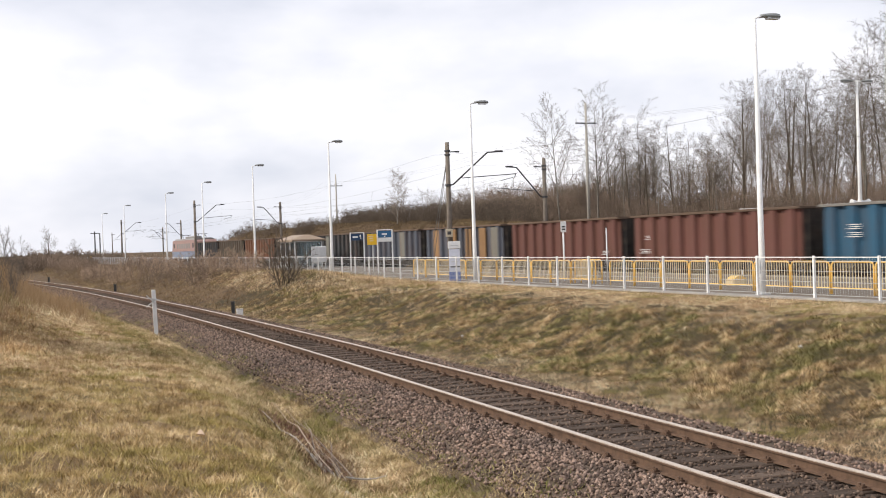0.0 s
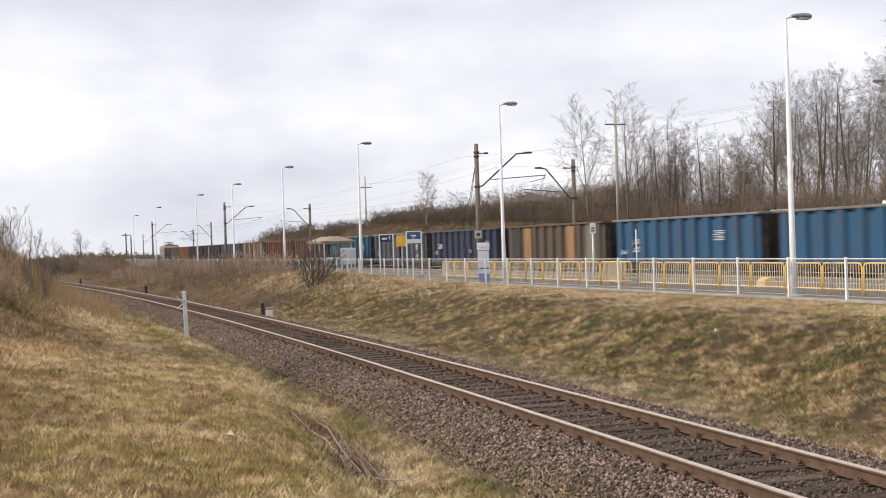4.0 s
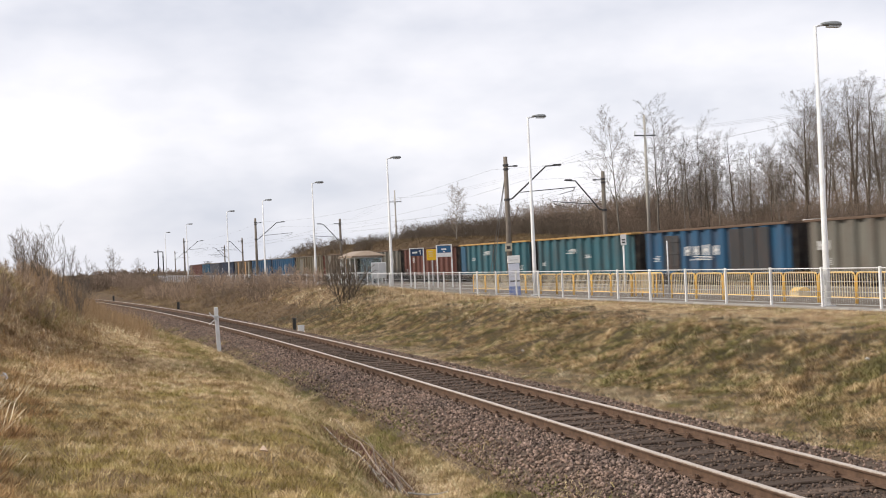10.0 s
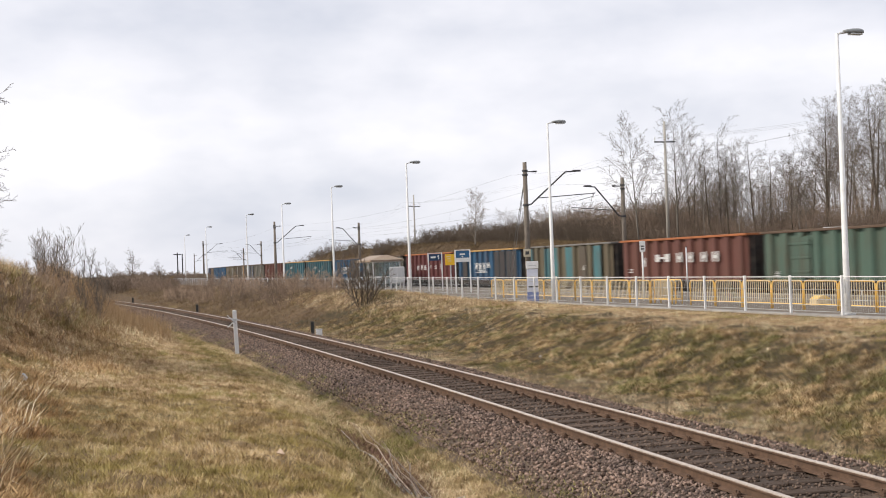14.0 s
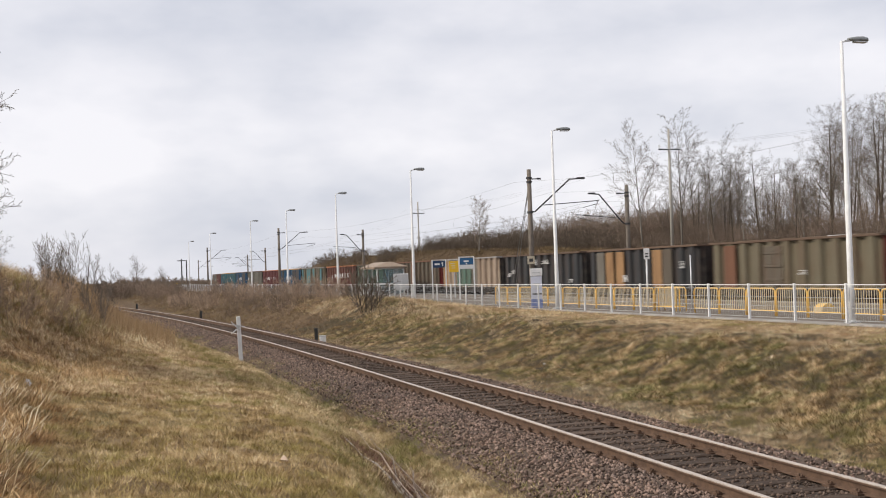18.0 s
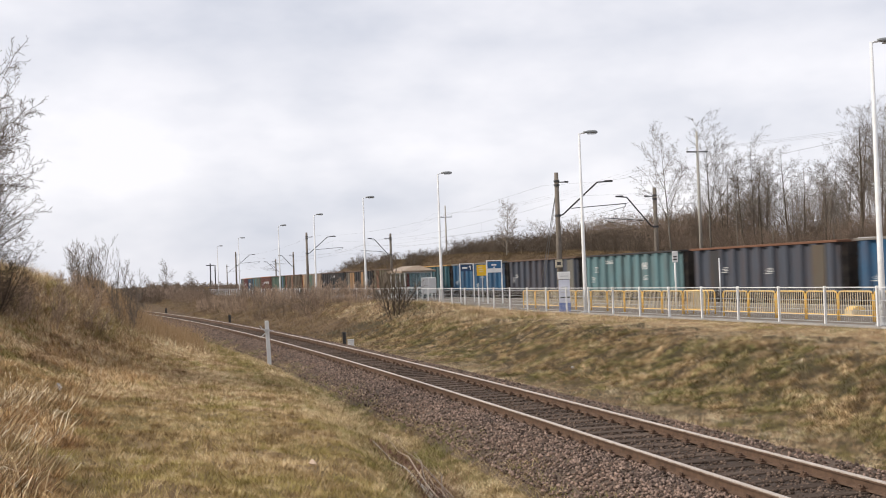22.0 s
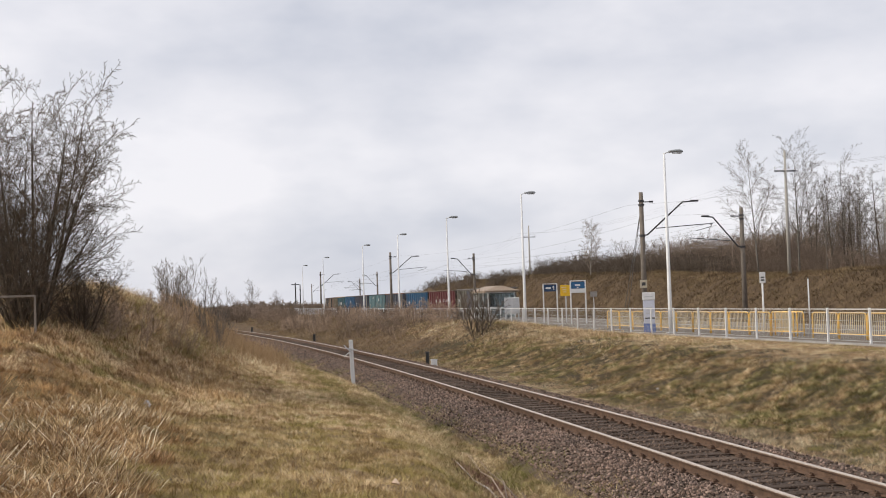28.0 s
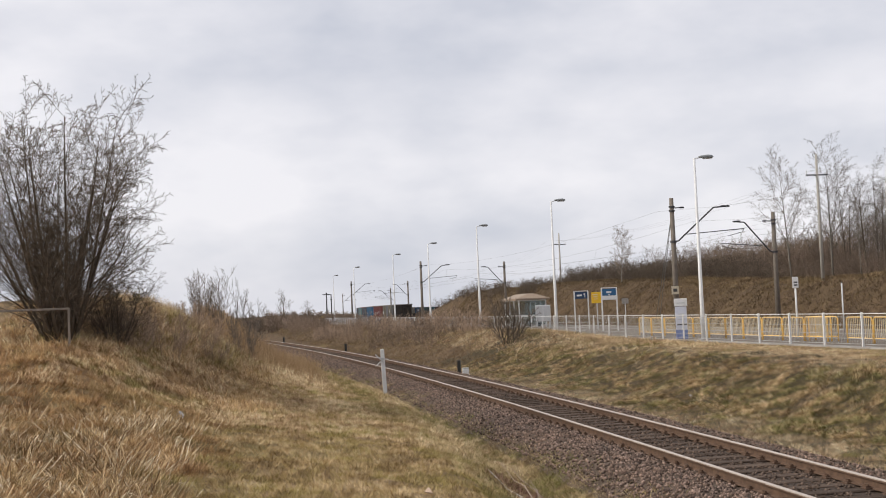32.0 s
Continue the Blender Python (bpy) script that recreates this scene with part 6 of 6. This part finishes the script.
def build_left_bank():
    rnd = random.Random(13)
    o = dict(levels=4, tip=0.2, kids=(14, 7, 5, 3), ratio=(0.44, 0.5, 0.42, 0.5), angle=40, crook=0.08, up=0.03, rmin=0.0042, bare=0.08, thin=0.55)
    b = tree_master("large_bush", "large bare many-stemmed bush on the grassy bank", "bush", "", 91, 15, 5.9, 0.055, o, M_BARK, M_TWIGD, 0.58, 0.24)
    stand(b, [(-14.2, 27.2, 1.04, 0), (-13.4, 28.4, 0.36, 110), (-14.4, 27.5, 0.66, 200)])
    o2 = dict(levels=3, slim=1, kids=(10, 6, 4), ratio=(0.42, 0.5, 0.5), angle=26, crook=0.07, up=0.07, rmin=0.0042, bare=0.15)
    sap = [tree_master("sapling", "thin upright bare sapling in the reeds", "sapling", "saplings on the bank", 95 + i, 4, 2.9, 0.013, o2, M_TWIG, M_TWIG, 0.3, 0.3) for i in range(2)]
    w = [[], []]
    for i in range(8):
        y = rnd.uniform(41, 52)
        u = rnd.uniform(7.0, 9.4)
        p = low_frame(y, u, 0)
        w[i % 2].append((p.x, p.y, rnd.uniform(0.6, 0.95), rnd.uniform(0, 360)))
    for m, q in zip(sap, w):
        stand(m, q)
    o3 = dict(levels=3, slim=1, kids=(9, 6, 4), ratio=(0.5, 0.5, 0.5), angle=34, crook=0.1, up=0.06, rmin=0.0042, bare=0.1)
    br = tree_master("reddish_shrub", "low reddish-brown twiggy shrub on the bank", "shrub", "low shrubs on the bank", 98, 9, 1.3, 0.012, o3, M_SHRUB, M_SHRUB, 0.6, 0.25)
    q = [(-13.0, 33.5), (-12.2, 32.0), (-13.8, 35.6), (-14.6, 36.4), (-15.6, 30.2), (-13.9, 29.3), (-13.2, 28.8), (-14.0, 31.0), (-15.8, 38.0), (-16.8, 33.0), (-16.5, 26.5), (-14.3, 28.9), (-13.6, 30.2), (-14.6, 30.6), (-12.9, 30.4), (-15.2, 29.2)]
    stand(br, [(x, y, rnd.uniform(0.5, 0.95) * (1.1 if 28 < y < 31.5 else 0.85), rnd.uniform(0, 360)) for x, y in q])
    # the far rise behind the bush
    o4 = dict(levels=2, slim=1, kids=(8, 6), ratio=(0.5, 0.5), angle=38, crook=0.16, up=0.04, rmin=0.016, bare=0.06)
    fb = tree_master("hedge_shrub", "brown leafless hedge shrub behind the bank", "shrub", "hedge behind the bank", 99, 7, 3.0, 0.04, o4, M_TWIGD, M_SHRUB, 0.6, 0.5)
    stand(fb, [(-0.47 * y - k, y, rnd.uniform(0.5, 0.8), rnd.uniform(0, 360)) for y, k in [(rnd.uniform(46, 75), rnd.uniform(7, 26)) for _ in range(40)]])
    # dead branches in the ditch
    t = thing("fallen_branches", "pile of pale dead branches lying in the ditch", "branches")
    foot = Vector((BRANCH_FOOT[0], BRANCH_FOOT[1], 0))
    for i in range(10):
        a = math.atan2(BRANCH_TIP[1] - foot.y, BRANCH_TIP[0] - foot.x) + rnd.gauss(0, 0.1)
        ln = rnd.uniform(1.4, 4.4)
        x, y = foot.x + rnd.gauss(0, 0.1), foot.y + rnd.gauss(0, 0.14)
        pts = []
        for k in range(6):
            f = k / 5
            w = 0.09 * math.sin(4 * f + i) * f
            px, py = x + math.cos(a) * ln * f - math.sin(a) * w, y + math.sin(a) * ln * f + math.cos(a) * w
            pts.append((px, py, float(ground_z(px, py)) + 0.07 + rnd.uniform(0, 0.05) + 0.14 * f * (i % 3)))
        part("branch", Build().tube(pts, [0.013, 0.011, 0.01, 0.008, 0.006, 0.004], 5), M_TWIGP if i % 3 else M_WOODP, t)
    px, py = foot.x + 0.1, foot.y - 0.05
    q = [(px + 0.5 * f, py + 0.45 * f + 0.03 * math.sin(6 * f), float(ground_z(px + 0.5 * f, py + 0.45 * f)) + 0.12) for f in (0, 0.25, 0.5, 0.75, 1.0)]
    part("branch", Build().tube(q, [0.014, 0.012, 0.011, 0.009, 0.006], 5), M_WOODP, t)

    # far mast and warning board at the platform's end
    t = thing("line_mast", "dark mast with a short crossarm at the platform end", "mast", Matrix.Translation((-60.0, 212.8, 0.3)) @ pose(0, 0, 0, 0, 0, 22))
    part("pole", Build().tube([(0, 0, -0.4), (0, 0, 6.0)], [0.14, 0.1], 8), M_IRON, t)
    part("crossarm", Build().box(-0.7, 0.7, -0.06, 0.06, 5.6, 5.75, 0.01), M_IRON, t)
    q = plat(226.0, 7.0, 0.3)
    t = thing("line_mast", "plain dark mast beside the far end of the platform", "mast", Matrix.Translation(q))
    part("pole", Build().tube([(0, 0, -0.4), (0, 0, 6.2)], [0.15, 0.1], 8), M_IRON, t)
    part("clamp", Build().tube([(0, 0, 5.0), (0, 0, 5.15)], 0.17, 8), M_IRON, t)
    t = thing("warning_board", "yellow and black board beside the far mast", "sign", Matrix.Translation((-60.4, 212.0, 0.3)) @ pose(0, 0, 0, 0, 0, 22))
    part("panel", Build().box(-0.8, 0.2, -0.03, 0.03, 1.1, 1.8, 0.01), M_SIGNY, t, "yellow panel")
    part("panel", Build().box(0.2, 1.0, -0.03, 0.03, 1.1, 1.8, 0.01), M_BLACK, t, "black panel")
    part("post", Build().box(-0.05, 0.05, 0.035, 0.12, -0.4, 1.9, 0.01), M_GALV, t)


build_left_bank()


# ---- grass, reeds and stones: too many to count ----
def blades(name, label, pts, lo, hi, width, lean, mat, per=6, radius=0.09, seed=0, category="grass", dome=False, comb=None, mat_only=False):
    """Bent blades in tufts round the given places (x, y). comb: the way (radians) in which they hang; mat_only: straight short blades."""
    g = np.random.default_rng(seed)
    c = np.repeat(pts, per, axis=0)
    n = len(c)
    x = c[:, 0] + g.normal(0, radius, n)
    y = c[:, 1] + g.normal(0, radius, n)
    z = np.maximum(ground_z(x, y), bed_z(x, y)) - 0.01
    ln = g.uniform(lo, hi, n) * np.repeat(g.uniform(0.65, 1.25, len(pts)), per)
    az = np.repeat(g.uniform(0, 2 * np.pi, len(pts)), per) + g.normal(0, 1.1, n)
    if dome:
        az = np.arctan2(y - c[:, 1], x - c[:, 0]) + g.normal(0, 0.4, n)
    if comb is not None:
        az = comb + g.normal(0, 0.7, n)
    le = np.clip(g.normal(lean, 0.25, n), 0.05, 1.45)
    dx, dy = np.cos(az), np.sin(az)
    w = width * g.uniform(0.6, 1.3, n)
    fa = g.uniform(0, np.pi, n)
    sx, sy = np.cos(fa) * w / 2, np.sin(fa) * w / 2
    if mat_only:
        V = np.zeros((n, 3, 3))
        V[:, 0] = np.stack([x - sx, y - sy, z], -1)
        V[:, 1] = np.stack([x + sx, y + sy, z], -1)
        tx, ty = x + dx * np.sin(le) * ln, y + dy * np.sin(le) * ln
        z = z + 0.02
        V[:, 2] = np.stack([tx, ty, np.maximum(z + np.cos(le) * ln, ground_z(tx, ty) + g.uniform(0.015, 0.075, n))], -1)
        ob = new(name, quick_mesh(name, V.reshape(-1, 3), np.arange(3 * n).reshape(n, 3), mat))
        return tagged(ob, label, category, kind="stuff")
    m = 0.55
    hx, hz = np.sin(le * 0.6) * ln * m, np.cos(le * 0.6) * ln * m
    tx, tz = hx + np.sin(le * 1.25) * ln * (1 - m), hz + np.cos(np.minimum(le * 1.25, 1.75)) * ln * (1 - m)
    if comb is not None:
        hx, tx = ln * 0.42, ln * 0.85
        hz = np.maximum(ground_z(x + dx * hx, y + dy * hx) + ln * g.uniform(0.25, 0.5, n) - z, 0.03)
        tz = ground_z(x + dx * tx, y + dy * tx) + ln * g.uniform(0.05, 0.3, n) - z
    V = np.zeros((n, 5, 3))
    V[:, 0] = np.stack([x - sx, y - sy, z], -1)
    V[:, 1] = np.stack([x + sx, y + sy, z], -1)
    V[:, 2] = np.stack([x + dx * hx - sx * 0.8, y + dy * hx - sy * 0.8, z + hz], -1)
    V[:, 3] = np.stack([x + dx * hx + sx * 0.8, y + dy * hx + sy * 0.8, z + hz], -1)
    V[:, 4] = np.stack([x + dx * tx, y + dy * tx, z + tz], -1)
    f = np.array([(0, 1, 3), (0, 3, 2), (2, 3, 4)])
    F = (np.arange(n)[:, None, None] * 5 + f[None]).reshape(-1, 3)
    ob = new(name, quick_mesh(name, V.reshape(-1, 3), F, mat))
    return tagged(ob, label, category, kind="stuff")


def bed_z(x, y):
    """Top of the lower track's ballast shoulder; far below elsewhere."""
    a = np.abs(low_x(y) - x) / np.sqrt(1 + low_slope(y) ** 2)
    return np.where(a < 2.6, np.interp(a, [1.6, 1.8, 2.3, 2.6], [-0.155, -0.19, -0.37, -0.56]), -9.0)


def low_points(n, y0, y1, u0, u1, seed, power=2.0):
    """Places beside the lower track, thicker where it is nearer."""
    g = np.random.default_rng(seed)
    q = g.random(n)
    y = 1 / (1 / y0 + q * (1 / y1 - 1 / y0)) if power == 2 else y0 * (y1 / y0) ** q
    u = g.uniform(0, 1, n) * (u1 - u0) + u0
    sl = low_slope(y)
    k = 1 / np.sqrt(1 + sl * sl)
    return np.stack([low_x(y) - u * k, y + u * k * sl], -1)


def build_grass():
    p = low_points(34000, 9, 62, 3.3, 14.5, 1, 1)
    sl = low_slope(p[:, 1])
    u = (low_x(p[:, 1]) - p[:, 0]) / np.sqrt(1 + sl * sl)
    upper = u > bank_foot(p[:, 1]) + 0.1 + 0.7 * wob(p[:, 0], p[:, 1], 1.9, 7)
    shelf, bank = p[~upper], p[upper]
    blades("shelf_grass", "short matted yellow-green winter grass on the lower bank", shelf, 0.05, 0.13, 0.0085, 1.0, M_GRASS_L, 13, 0.12, 1, mat_only=True)
    blades("bank_grass", "rough brown winter grass on the upper bank", bank, 0.07, 0.2, 0.009, 1.05, M_BANK, 15, 0.12, 14, comb=-0.3, mat_only=True)
    g = np.random.default_rng(41)
    blades("shelf_tufts", "small yellow-green grass tufts on the lower bank", shelf[g.random(len(shelf)) < 0.13], 0.07, 0.18, 0.0075, 1.1, M_GRASS_L, 16, 0.07, 42, dome=True)
    blades("bank_tufts", "brown grass tussocks on the bank", bank[g.random(len(bank)) < 0.2], 0.12, 0.3, 0.008, 1.1, M_BANK, 18, 0.08, 13, dome=True)
    p = low_points(1500, 6.5, 22, 8.7, 15.0, 2, 1)
    p = p[np.hypot(p[:, 0], p[:, 1]) > 6.0]
    thick = p[lumps(p[:, 0], p[:, 1], 1.4, 21) > 0.0]
    blades("tall_straw", "long pale arching straw on the bank", thick, 0.25, 0.6, 0.009, 1.2, M_STRAW, 16, 0.1, 2, dome=True)
    blades("straw_tangle", "loose bleached bent straw over the bank", thick[::2], 0.3, 0.6, 0.012, 1.42, M_BLEACH, 9, 0.13, 31, dome=True)
    p = low_points(3000, 27, 60, 7.2, 13.0, 3, 1)
    blades("bank_straw", "rough brown straw on the upper bank", p[lumps(p[:, 0], p[:, 1], 1.8, 22) > -0.5], 0.15, 0.42, 0.01, 0.9, M_BANK, 8, 0.16, 3)
    q = np.array((-14.4, 34.5)) + g.normal(0, 1, (2600, 2)) * (1.3, 4.4)
    blades("mound_straw", "bleached straw on the mound behind the shelf", q, 0.25, 0.62, 0.012, 0.95, M_PALE, 9, 0.16, 43)
    p = low_points(4200, 23, 44, 8.2, 11.6, 47, 1)
    blades("bank_thatch", "bleached pinkish straw hanging down the bank", p[lumps(p[:, 0], p[:, 1], 1.5, 48) > -0.35], 0.14, 0.34, 0.01, 1.1, M_PALE, 10, 0.15, 49, comb=-0.3)
    p = low_points(8000, 23, 46, 4.7, 8.2, 50, 1)
    blades("shelf_straw", "short pale dry grass over the far end of the lower bank", p[lumps(p[:, 0], p[:, 1], 1.2, 51) > -0.45], 0.06, 0.14, 0.01, 1.0, M_PALE, 11, 0.13, 52)
    p = low_points(2600, 42, 75, 5.0, 9.0, 4, 1)
    blades("reeds", "stand of dry reddish reeds beside the track", p, 0.5, 1.0, 0.013, 0.3, M_REED, 5, 0.2, 4, "reeds")
    # slope up to the platform
    g = np.random.default_rng(7)
    n = 34000
    y = 8 * (63 / 8) ** g.random(n)
    t = g.random(n)
    xr = low_x(y) + 2.3
    xf = FENCE_AT[0] + (y - FENCE_AT[1]) * ALONG[0] / ALONG[1] - 0.45
    p = np.stack([xr + (xf - xr) * t, y], -1)
    t = t + 0.08 * wob(p[:, 0], p[:, 1], 1.7, 9)
    mid = (t > 0.2) & (t < 0.58)
    gap = lumps(p[:, 0], p[:, 1], 0.32, 26) + 0.6 * lumps(p[:, 0], p[:, 1], 0.8, 27) < -0.55
    blades("slope_grass", "tangled green and brown grass on the slope", p[mid & ~gap], 0.07, 0.17, 0.0085, 1.25, M_GRASS_R, 18, 0.13, 8, comb=HEAD + math.pi, mat_only=True)
    blades("crest_grass", "pale dry grass along the crest and foot of the slope", p[~mid], 0.05, 0.13, 0.0075, 1.15, M_PALE, 12, 0.13, 15, mat_only=True)
    raised = lumps(p[:, 0], p[:, 1], 0.3, 6) + lumps(p[:, 0], p[:, 1], 0.75, 5) > -0.1
    clump = p[mid & raised & ~gap & (g.random(n) < 0.6)]
    blades("slope_tufts", "overhanging grass tussocks on the slope", clump, 0.14, 0.3, 0.009, 1.3, M_GRASS_R, 22, 0.06, 9, comb=HEAD + math.pi)
    clump = p[(t > 0.15) & (t < 0.8) & (g.random(n) < 0.07)]
    blades("straw_tufts", "pale straw tussocks on the slope", clump, 0.14, 0.3, 0.009, 1.3, M_PALE, 18, 0.06, 16, comb=HEAD + math.pi)
    # dead bracken and straw on the hump by the shelter
    s, d = g.uniform(16, 66, 4200), -0.6 - 5.0 * g.random(4200) ** 1.4
    q = FENCE_AT + s[:, None] * ALONG + d[:, None] * ACROSS
    q = q[(q[:, 0] > low_x(q[:, 1]) + 2.6) & (g.random(4200) < ss(14, 34, s))]
    blades("hump_straw", "bleached dead straw and bracken along the crest", q, 0.14, 0.36, 0.016, 1.15, M_PALE, 8, 0.16, 19, dome=True)
    # upper slope beyond the tracks and far banks
    s, d = g.uniform(20, 190, 16000), g.uniform(20.5, 33, 16000)
    q = FENCE_AT + s[:, None] * ALONG + d[:, None] * ACROSS
    blades("hill_grass", "brown dead grass on the hill beyond the tracks", q, 0.15, 0.42, 0.05, 0.9, M_HILLGRASS, 8, 0.3, 10, mat_only=True)
    s, d = g.uniform(10, 95, 3600), g.uniform(26.5, 31.0, 3600)
    q = FENCE_AT + s[:, None] * ALONG + d[:, None] * ACROSS
    blades("terrace_straw", "golden brown straw along the top of the cutting", q[lumps(q[:, 0], q[:, 1], 3.0, 24) > -0.1], 0.15, 0.4, 0.04, 0.8, M_BROWN, 8, 0.3, 25, mat_only=True)
    s, d = g.uniform(27, 190, 9000), g.uniform(-9.5, -0.6, 9000)
    q = FENCE_AT + s[:, None] * ALONG + d[:, None] * ACROSS
    blades("verge_grass", "dead brown grass along the far slope", q, 0.15, 0.4, 0.02, 1.0, M_BROWN, 9, 0.25, 11, mat_only=True)
    p = low_points(12500, 10, 120, 2.25, 4.9, 12, 1)
    blades("ditch_grass", "green and straw grass in the ditch", p, 0.06, 0.18, 0.009, 1.1, M_DITCH, 14, 0.12, 12, mat_only=True)
    p = low_points(2200, 13, 44, 2.9, 4.2, 44, 1)
    blades("ditch_straw", "bleached straw lying along the ditch", p[lumps(p[:, 0], p[:, 1], 1.1, 45) > -0.3], 0.1, 0.26, 0.009, 1.2, M_PALE, 12, 0.12, 46)
    g1 = np.random.default_rng(33)
    q = np.array(BRANCH_FOOT) + g1.random((260, 1)) * (np.array(BRANCH_TIP) - BRANCH_FOOT) * 1.05 + g1.normal(0, 0.22, (260, 2))
    blades("dead_stems", "tangle of dark reddish dead stems in the ditch", q, 0.1, 0.34, 0.008, 1.1, M_REDSTEM, 14, 0.1, 34)
    p = np.concatenate([low_points(2600, 10, 90, 1.9, 3.3, 17, 1), low_points(1600, 42, 120, 1.9, 3.4, 20, 1)])
    blades("ballast_weeds", "sparse green and brown weeds on the ballast shoulder", p[wob(p[:, 0], p[:, 1], 1.5, 6) > 0.1], 0.06, 0.16, 0.012, 1.15, M_DITCH, 8, 0.12, 18)


build_grass()


def build_stones(name, label, n, u0, u1, mat, seed):
    g = np.random.default_rng(seed)
    y = 9 * (105 / 9) ** g.random(n)
    u = g.uniform(u0, u1, n)
    keep = (np.abs(np.abs(u) - 0.75) > 0.1)
    y, u = y[keep], u[keep]
    n = len(y)
    sl = low_slope(y)
    k = 1 / np.sqrt(1 + sl * sl)
    x, yy = low_x(y) - u * k, y + u * k * sl
    a = np.abs(u)
    z = np.interp(a, [0.7, 0.9, 1.6, 1.8, 2.3, 2.6], [-0.172, -0.15, -0.15, -0.185, -0.36, -0.42])
    r = g.uniform(0.015, 0.036, n)
    base = np.array([(1, 0, 0), (-1, 0, 0), (0, 1, 0), (0, -1, 0), (0, 0, 1), (0, 0, -1)], float)
    V = base[None] * r[:, None, None] * g.uniform(0.6, 1.3, (n, 6, 1)) + g.normal(0, 0.12, (n, 6, 3)) * r[:, None, None]
    an = g.uniform(0, 6.28, (n, 2))
    ca, sa, cb, sb = np.cos(an[:, :1]), np.sin(an[:, :1]), np.cos(an[:, 1:]), np.sin(an[:, 1:])
    X, Y, Z = V[..., 0], V[..., 1], V[..., 2]
    X, Y = X * ca - Y * sa, X * sa + Y * ca
    Y, Z = Y * cb - Z * sb, Y * sb + Z * cb
    V = np.stack([X + x[:, None], Y + yy[:, None], Z + (z + r * 0.2)[:, None]], -1)
    f = np.array([(0, 2, 4), (2, 1, 4), (1, 3, 4), (3, 0, 4), (2, 0, 5), (1, 2, 5), (3, 1, 5), (0, 3, 5)])
    F = (np.arange(n)[:, None, None] * 6 + f[None]).reshape(-1, 3)
    tagged(new(name, quick_mesh(name, V.reshape(-1, 3), F, mat)), label, "ballast", kind="stuff")


build_stones("ballast_stones", "loose reddish brown ballast stones", 22000, 0.86, 2.4, M_STONE, 21)
build_stones("ballast_stones", "loose reddish brown ballast stones", 8000, -2.2, -0.86, M_STONE, 22)
build_stones("oily_stones", "dark oily ballast stones between the rails", 9000, -0.64, 0.64, M_STONED, 23)


# ---- what moves: the goods train on the main line ----
def motions():
    for t, s0 in TRAIN:
        rows = []
        for i in range(33):
            s = s0 + SPEED * i
            p, h = main_line(s, MAIN_D)
            rows.append((float(i), Matrix.Translation((p.x, p.y, MAIN_Z)) @ pose(0, 0, 0, 0, 0, 90 + math.degrees(h))))
        walk(t, rows)


motions()
